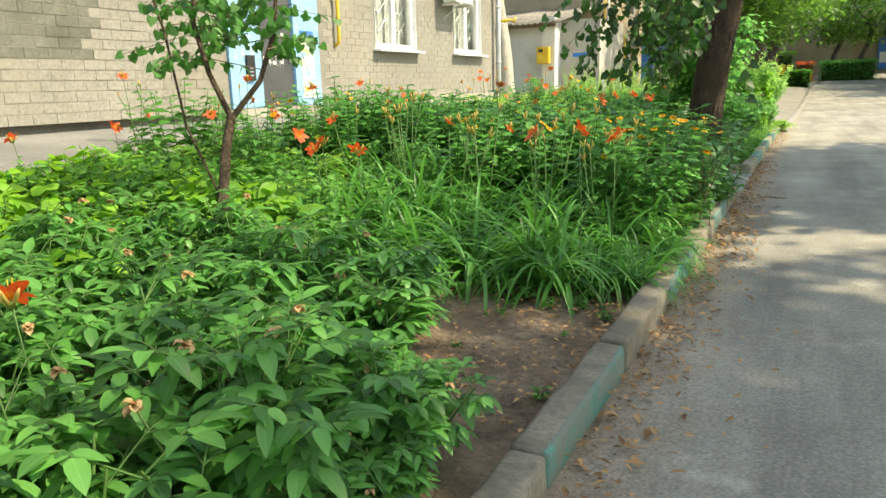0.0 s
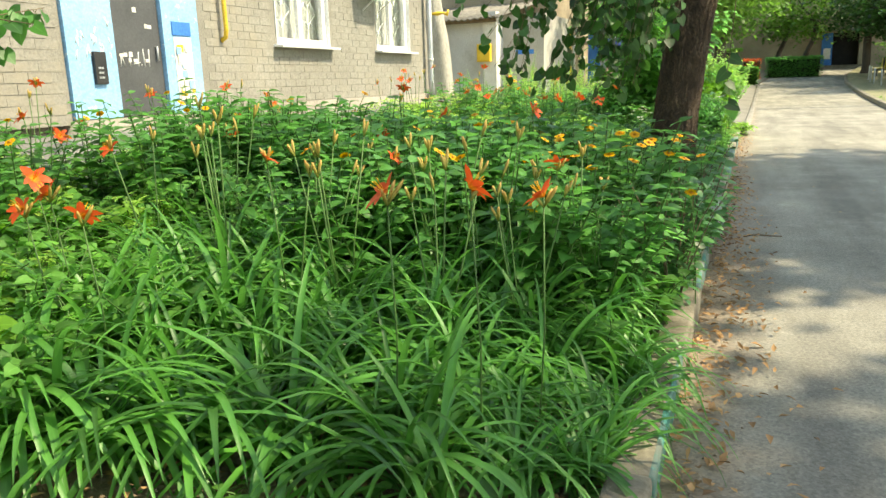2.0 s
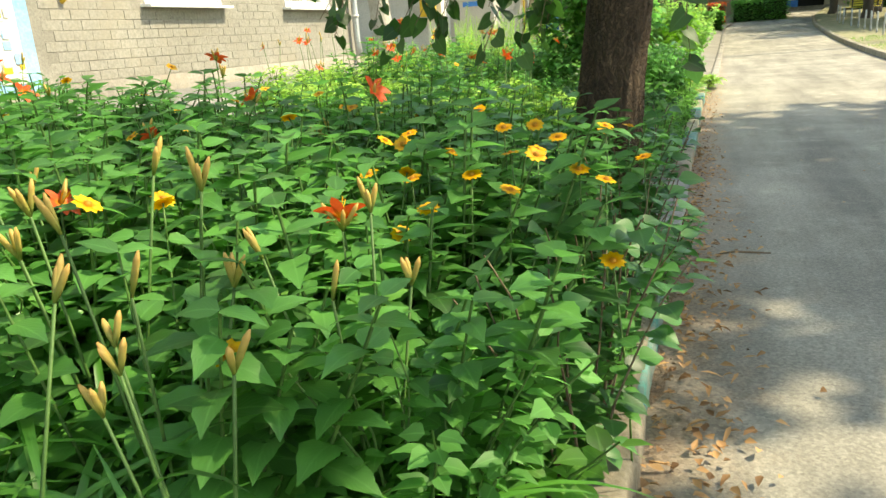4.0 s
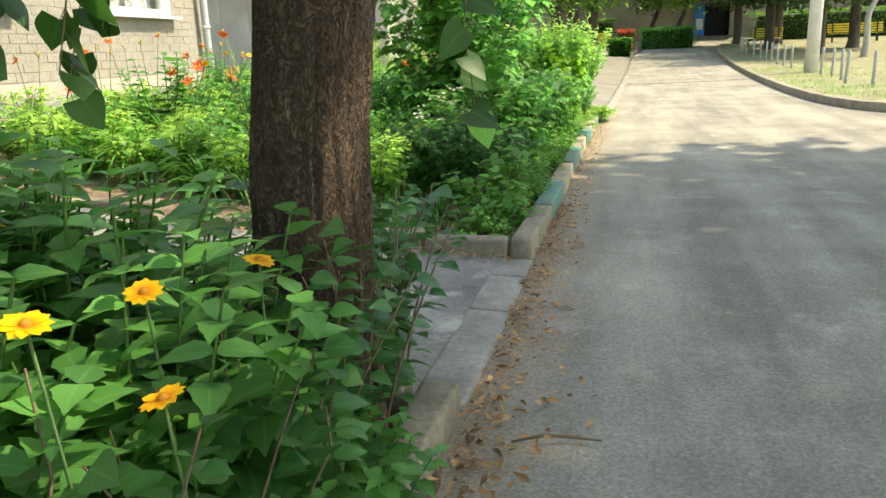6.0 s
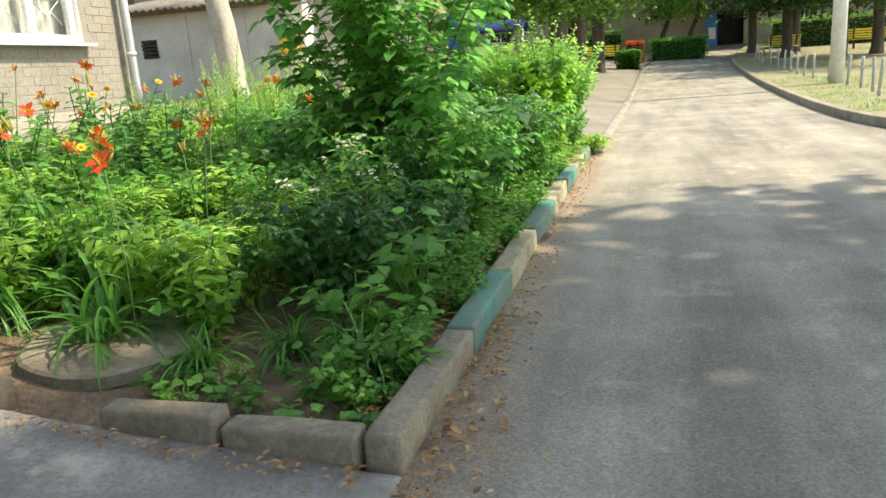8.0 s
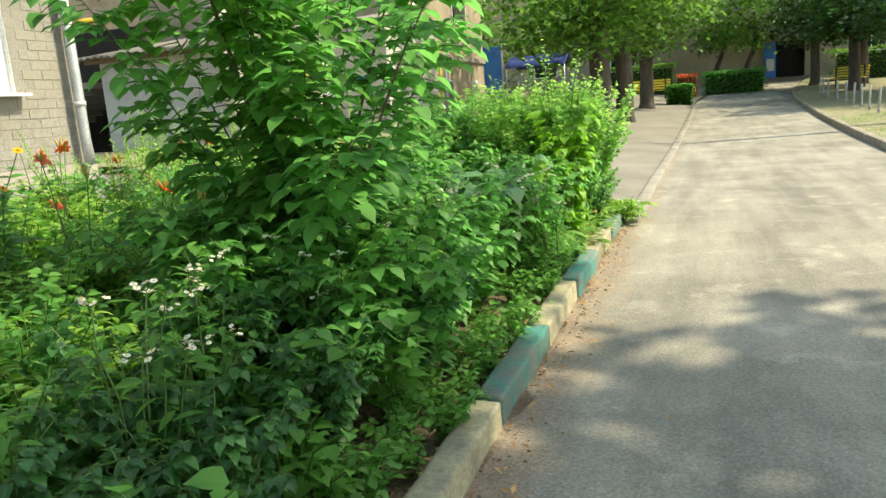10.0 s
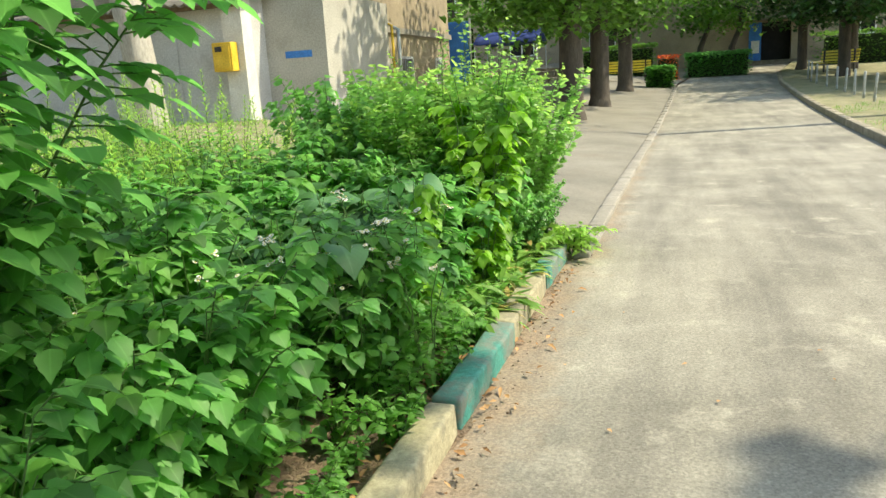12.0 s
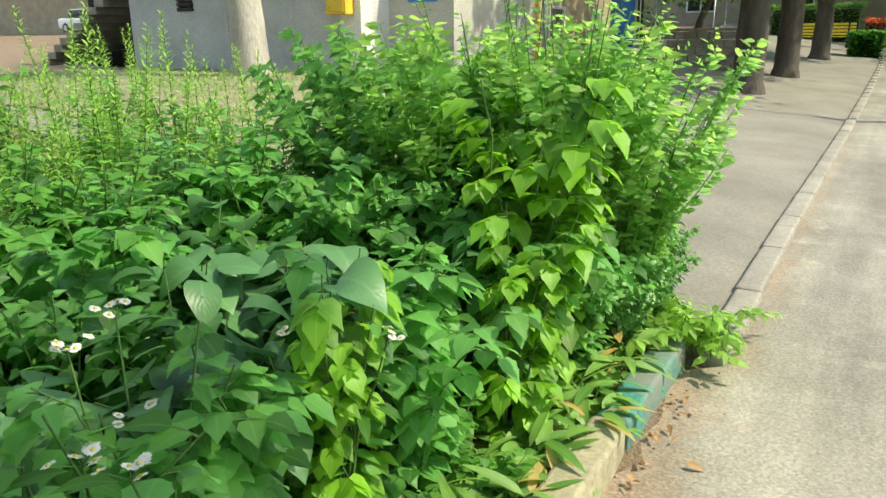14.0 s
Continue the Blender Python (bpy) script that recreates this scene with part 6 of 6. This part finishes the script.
def clipped_hedge(name, label, x0, x1, y0, y1, h, mat, seed, n, size=0.09):
    r = random.Random(seed)
    th = thing(name, ((x0 + x1) / 2, (y0 + y1) / 2, gz(0.5, (y0 + y1) / 2)), label, "hedge")
    b = Builder()
    for k in range(n):
        p = Vector((r.uniform(-1, 1) * (x1 - x0) / 2, r.uniform(-1, 1) * (y1 - y0) / 2, r.uniform(0.0, h)))
        f = r.choice((0, 1, 1, 2, 2))
        if f == 1:
            p.y = -(y1 - y0) / 2 + r.uniform(-0.08, 0.1)
        elif f == 2:
            p.z = h + r.uniform(-0.1, 0.07)
        b.leaf(p, around(r, r.uniform(-0.3, 0.9)), UP, size * r.uniform(0.7, 1.4), size * 0.4, "ovate", 0.5, 0.2, 3)
    part("foliage", b, mat, th, kind="stuff")
    # Dark box behind the leaves; its colour stands in for their inner shade.
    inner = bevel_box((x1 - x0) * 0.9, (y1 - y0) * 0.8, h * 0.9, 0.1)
    part("inner_growth", inner, M_HEDGECORE, th, "dark box standing in for the shade between the leaves")
    return th


# Near-black green with the hedge's inner shade put into the colour.
M_HEDGECORE = surface("hedge_core_shade", (0.015, 0.03, 0.010), (0.03, 0.055, 0.018), 0.95, 5.0, 30.0, 0.6)
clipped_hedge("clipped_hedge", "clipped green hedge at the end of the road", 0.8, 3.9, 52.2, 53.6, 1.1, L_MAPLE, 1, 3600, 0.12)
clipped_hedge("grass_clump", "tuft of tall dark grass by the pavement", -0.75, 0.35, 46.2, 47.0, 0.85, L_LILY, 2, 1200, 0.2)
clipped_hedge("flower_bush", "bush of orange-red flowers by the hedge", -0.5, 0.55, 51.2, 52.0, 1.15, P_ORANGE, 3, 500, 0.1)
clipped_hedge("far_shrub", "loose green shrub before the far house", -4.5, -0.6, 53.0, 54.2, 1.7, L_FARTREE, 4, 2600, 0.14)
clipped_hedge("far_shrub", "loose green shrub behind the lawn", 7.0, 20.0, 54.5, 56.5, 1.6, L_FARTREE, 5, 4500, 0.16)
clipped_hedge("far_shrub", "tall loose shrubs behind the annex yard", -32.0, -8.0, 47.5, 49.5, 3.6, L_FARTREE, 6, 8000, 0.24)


def bench(place, turn, label, length=1.9):
    th = thing("park_bench", pose(*place, 0, 0, turn), label, "bench", "yellow benches")
    for k in range(4):
        b = bevel_box(length, 0.09, 0.03, 0.006)
        part("seat_slat", b, M_BENCHY, th, "", smooth=False).location = (0, -0.2 + 0.12 * k, 0.42)
    for k in range(4):
        b = bevel_box(length, 0.03, 0.085, 0.006)
        part("back_slat", b, M_BENCHY, th, "", smooth=False).location = (0, 0.24 + 0.02 * k, 0.5 + 0.125 * k)
    for x in (-length * 0.4, length * 0.4):
        b = Builder()
        b.quad_box(x - 0.03, -0.25, 0, x + 0.03, -0.2, 0.42)
        b.quad_box(x - 0.03, 0.2, 0, x + 0.03, 0.26, 0.98)
        b.quad_box(x - 0.028, -0.2, 0.36, x + 0.028, 0.2, 0.415)
        part("bench_leg", b, M_BLACK, th, "dark bench leg", smooth=False)


bench((-1.9, 49.0, gz(-1.9, 49.0)), 0, "yellow slatted park bench under the trees", 2.4)
bench((11.7, 50.5, gz(0.5, 50.5) + 0.11), -8, "yellow slatted park bench on the lawn", 2.6)
bench((7.0, 49.0, gz(0.5, 49.0) + 0.11), -50, "dark-shaded slatted bench by the posts", 1.9)

post = thing("bollard", (0, 0, -50), "pale grey metal post edging the lawn", "post", "posts along the lawn")
b = Builder()
b.tube([(0, 0, -0.1), (0, 0, 0.70), (0, 0, 0.73), (0, 0, 0.745)], [0.034, 0.034, 0.030, 0.012], 10)
part("pole", b, M_TRACERY, post)
b = Builder()
b.tube([(0, 0, 0.1), (0, 0, 0.14)], [0.042, 0.042], 10)
part("collar", b, M_TRACERY, post)
for x, y in ((5.5, 21.7), (5.3, 23.4), (5.12, 24.8), (5.37, 26.2), (5.5, 27.7), (5.56, 29.2), (5.62, 31.6), (5.5, 33.0), (5.5, 34.4), (5.55, 35.9), (5.6, 37.4), (5.6, 38.8), (5.6, 40.2), (5.55, 41.7), (5.45, 43.3), (5.5, 44.9), (5.6, 46.5)):
    copy_thing(post, pose(x, y, gz(0.5, y) + 0.1, random.uniform(-2, 2), random.uniform(-3, 3), 0))
done([post])
lp = thing("lamp_post", (5.56, 30.4, gz(0.5, 30.4) + 0.1), "white concrete lamp post beside the lawn", "lamp post")
b = Builder()
b.tube([(0, 0, -0.1), (0, 0, 3.0), (0.02, 0, 7.5)], [0.19, 0.175, 0.12], 18)
part("column", b, M_POST, lp)
b = Builder()
b.tube([(0.02, 0, 7.4), (-0.4, 0, 7.9), (-1.4, 0, 8.1)], [0.04, 0.04, 0.04], 8)
arm = part("lamp_arm", b, M_STEEL, lp)
b = bevel_box(0.55, 0.2, 0.12, 0.03)
part("lamp_head", b, M_STEEL, arm, "", smooth=False).location = (-1.55, 0, 8.02)

lw = thing("low_wall", (-3.6, 36.3, gz(-3.6, 36.3) - 0.1), "low rough stone wall beside the pavement", "wall")
rw = random.Random(4)
for j in range(5):
    for k in range(8):
        b = bevel_box(0.30, 0.36, 0.20, 0.03, 0.012, j * 9 + k)
        part("stone", b, M_STONE, lw, "", smooth=False).location = (-1.15 + 0.31 * k + (0.1 if j % 2 else 0), rw.uniform(-0.02, 0.02), 0.21 * j)
b = bevel_box(2.8, 0.42, 0.08, 0.015)
part("coping", b, M_CONC, lw, "concrete coping", smooth=False).location = (0, 0, 1.05)

bp_ = thing("blue_kiosk_panel", (-7.3, 40.0, 0.9), "bright blue painted sheet panel behind the bushes", "panel")
b = bevel_box(0.9, 0.06, 2.6, 0.02)
part("sheet", b, M_DEEPBLUE, bp_, "", smooth=False)
b = bevel_box(0.06, 0.10, 2.7, 0.01)
part("edge_post", b, M_STEEL, bp_, "", smooth=False).location = (0.48, 0, 0)
aw = thing("awning", (-5.4, 40.5, 0.85), "dark blue fabric awning on thin metal poles", "awning")
b = Builder()
for k in range(13):
    x = -1.2 + 2.4 * k / 12
    for yy, z in ((-1.0, 1.75), (0.0, 2.2), (1.0, 1.75)):
        b.v.append((x, yy, z - 0.05 * math.sin(k * math.pi / 3) ** 2))
        b.uv.append((0.5, 0.5))
for k in range(12):
    for j in range(2):
        b.f.append((3 * k + j, 3 * k + j + 1, 3 * k + j + 4, 3 * k + j + 3))
        b.mi.append(0)
M_NAVY = surface("navy_fabric", (0.012, 0.03, 0.14), (0.02, 0.05, 0.22), 0.85, 3.0, 40.0, 0.2)
o = part("canopy", b, M_NAVY, aw)
o.modifiers.new("thick", "SOLIDIFY").thickness = 0.012
for x in (-1.15, 1.15):
    for yy in (-0.95, 0.95):
        b = Builder()
        b.tube([(x, yy, -0.1), (x, yy, 1.77)], [0.02, 0.02], 8)
        part("pole", b, M_STEEL, aw)
# dark outdoor stair beside the annex, parked car beyond
stair = thing("outdoor_stair", (-14.6, 27.0, 0.78), "dark outdoor stair beside the annex", "stairs")
for k in range(11):
    b = bevel_box(0.34, 1.6, 0.17, 0.012)
    part("step", b, M_STONE, stair, "", smooth=False).location = (-3.2 + 0.3 * k, 0, 0.17 * k)
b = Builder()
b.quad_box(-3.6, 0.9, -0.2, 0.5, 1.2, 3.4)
part("back_wall", b, M_NEARBLACK, stair, "dark back wall", smooth=False)
car = thing("parked_car", pose(-44.0, 46.0, gz(-20, 46) + 0.55, 0, 0, 90), "white parked car beyond the yard", "car")
b = bevel_box(1.75, 4.3, 0.62, 0.14)
part("body", b, M_WHITE, car).location = (0, 0, 0.3)
b = bevel_box(1.5, 2.2, 0.52, 0.2)
part("cabin", b, M_BLACK, car, "dark glazed cabin").location = (0, 0.1, 0.9)
b = bevel_box(1.4, 1.7, 0.06, 0.03)
part("car_roof", b, M_WHITE, car).location = (0, 0.1, 1.4)
for x in (-0.8, 0.8):
    for yy in (-1.35, 1.35):
        b = Builder()
        b.tube([(x - 0.1, yy, 0.31), (x + 0.1, yy, 0.31)], [0.31, 0.31], 18)
        wl = part("wheel", b, M_BLACK, car)
        b = Builder()
        b.tube([(x - 0.11, yy, 0.31), (x + 0.11, yy, 0.31)], [0.18, 0.18], 12)
        part("rim", b, M_STEEL, wl)

# ---- dry leaves, litter, twig on the road ----
rl = random.Random(15)
b = Builder()
for k in range(1450):
    y = rl.uniform(0.5, 17.6) if k % 4 == 0 else rl.uniform(0.5, 11.5)
    x = abs(rl.gauss(0.02, 0.15 if y < 9 else 0.10)) + 0.01
    b.leaf((x, y, 0.018 + rl.random() * 0.012), around(rl, rl.uniform(-0.05, 0.25)), UP + around(rl, 0.2) * 0.4, rl.uniform(0.018, 0.05) * (1.7 if k % 9 == 0 else 1.15), rl.uniform(0.006, 0.014), "ovate", rl.uniform(-0.3, 0.8), 0.5, 3)
for k in range(120):
    b.leaf((rl.uniform(0.1, 3.0), rl.uniform(0.5, 17.0), 0.012), around(rl, 0.1), UP, rl.uniform(0.015, 0.04), 0.008, "ovate", 0.3, 0.4, 3)
for k in range(800):
    x, y = rl.uniform(-1.7, -0.15), rl.uniform(2.5, 4.2)
    b.leaf((x, y, gz(x, y) - 0.005), around(rl, 0.15), UP, rl.uniform(0.02, 0.05), 0.009, "ovate", 0.4, 0.5, 3)
for k in range(420):
    x, y = -0.13 - abs(rl.gauss(0, 0.12)), rl.uniform(10.3, 17.5)
    b.leaf((x, y, gz(x, y) + 0.01), around(rl, 0.3), UP, rl.uniform(0.025, 0.06), 0.010, "lance", 0.4, 0.5, 3)
for k in range(160):
    x, y = rl.uniform(-2.0, -0.1), 10.02 - abs(rl.gauss(0, 0.05))
    b.leaf((x, y, gz(x, y) - 0.01), around(rl, 0.2), UP, rl.uniform(0.02, 0.04), 0.008, "ovate", 0.4, 0.5, 3)
tagged(part("dry_leaves", b, L_DRY), "brown fallen leaves along the kerb and on the soil", "fallen leaves", kind="stuff")
b = Builder()
for k in range(800):
    x, y = (abs(rl.gauss(0, 0.09)) + 0.01, rl.uniform(0.5, 18)) if k % 2 else (rl.uniform(-1.7, -0.15), rl.uniform(2.6, 4.1))
    s = rl.uniform(0.002, 0.007)
    z = (0.012 if x > 0 else gz(x, y) - 0.02)
    b.tube([(x - s, y, z), (x, y + s * 0.3, z + s * 0.9), (x + s, y, z + s * 0.1)], [s * 0.4, s, s * 0.3], 5)
tagged(part("grit", b, M_GRIT), "loose grit and small clods of earth", "gravel", kind="stuff")
b = Builder()
for k in range(5200):
    y = rl.uniform(17.9, 34)
    x = right_edge(y) + 0.22 + abs(rl.gauss(0, 2.2))
    if noise.noise((x * 0.8, y * 0.8, 2)) < -0.05:
        continue
    b.leaf((x, y, gz(0.5, y) + 0.10), around(rl, rl.uniform(0.7, 1.4)), UP, rl.uniform(0.05, 0.14), 0.006, "blade", rl.uniform(0.3, 1.2), 0.3, 3)
for k in range(4200):
    x, y = rl.uniform(-13.0, -3.9), rl.uniform(18.9, 25.5)
    if noise.noise((x * 0.9, y * 0.9, 5)) < -0.1:
        continue
    b.leaf((x, y, gz(x, y) + 0.02), around(rl, rl.uniform(0.7, 1.4)), UP, rl.uniform(0.06, 0.18), 0.007, "blade", rl.uniform(0.3, 1.2), 0.3, 3)
tagged(part("lawn_grass", b, L_IRIS), "thin dry grass on the lawn", "grass", kind="stuff")
b = Builder()
b.tube([(0.19, 8.1, 0.02), (0.28, 8.14, 0.028), (0.36, 8.16, 0.02), (0.45, 8.15, 0.022)], [0.004, 0.006, 0.006, 0.004], 6)
tagged(part("fallen_twig", b, M_TWIG), "thin brown twig fallen on the asphalt", "twig")

# ---- bricks of the house wall ----
bl, bh_, bd = 0.265, 0.108, 0.018


def brick_free(y, z):
    for o in OPEN:
        m = 0.03 if o[2] < 1.0 else 0.01
        if o[0] - 0.13 - m < y < o[1] + 0.13 + m and o[2] - 0.05 < z < o[3] + 0.03:
            return False
    return True


brick_mesh = bevel_box(bd, bl - 0.007, bh_ - 0.008, 0.004)
one = brick_mesh.mesh("brick", [M_BRICK], smooth=False)
rest = Builder()
made = 0
row = 0
z = 0.883
rbk = random.Random(2)
while z < 4.6:
    y = -6.0 + (bl / 2 if row % 2 else 0)
    while y < 17.3:
        if brick_free(y, z + 0.03):
            off = rbk.uniform(-0.003, 0.003)
            if z < 0.98 and y > 8:
                pass
            elif made < 300 and 10.3 < y < 17.3 and z < 2.6:
                o = new("brick", one)
                o.parent = wall_main
                o.location = (FX - 0.02 + bd / 2 + off, y, z)
                made += 1
            else:
                bare_brick = y + rbk.uniform(-0.1, 0.1) < 6.1 and z > 1.47
                rest.quad_box(FX - 0.012, y - bl / 2 + 0.003, z, FX - 0.002 + off, y + bl / 2 - 0.003, z + bh_ - 0.009, 1 if bare_brick else 0)
        y += bl
    z += bh_
    row += 1
part("brickwork", rest, [M_BRICK, M_GREYBRICK], wall_main, "", smooth=False, kind="stuff")
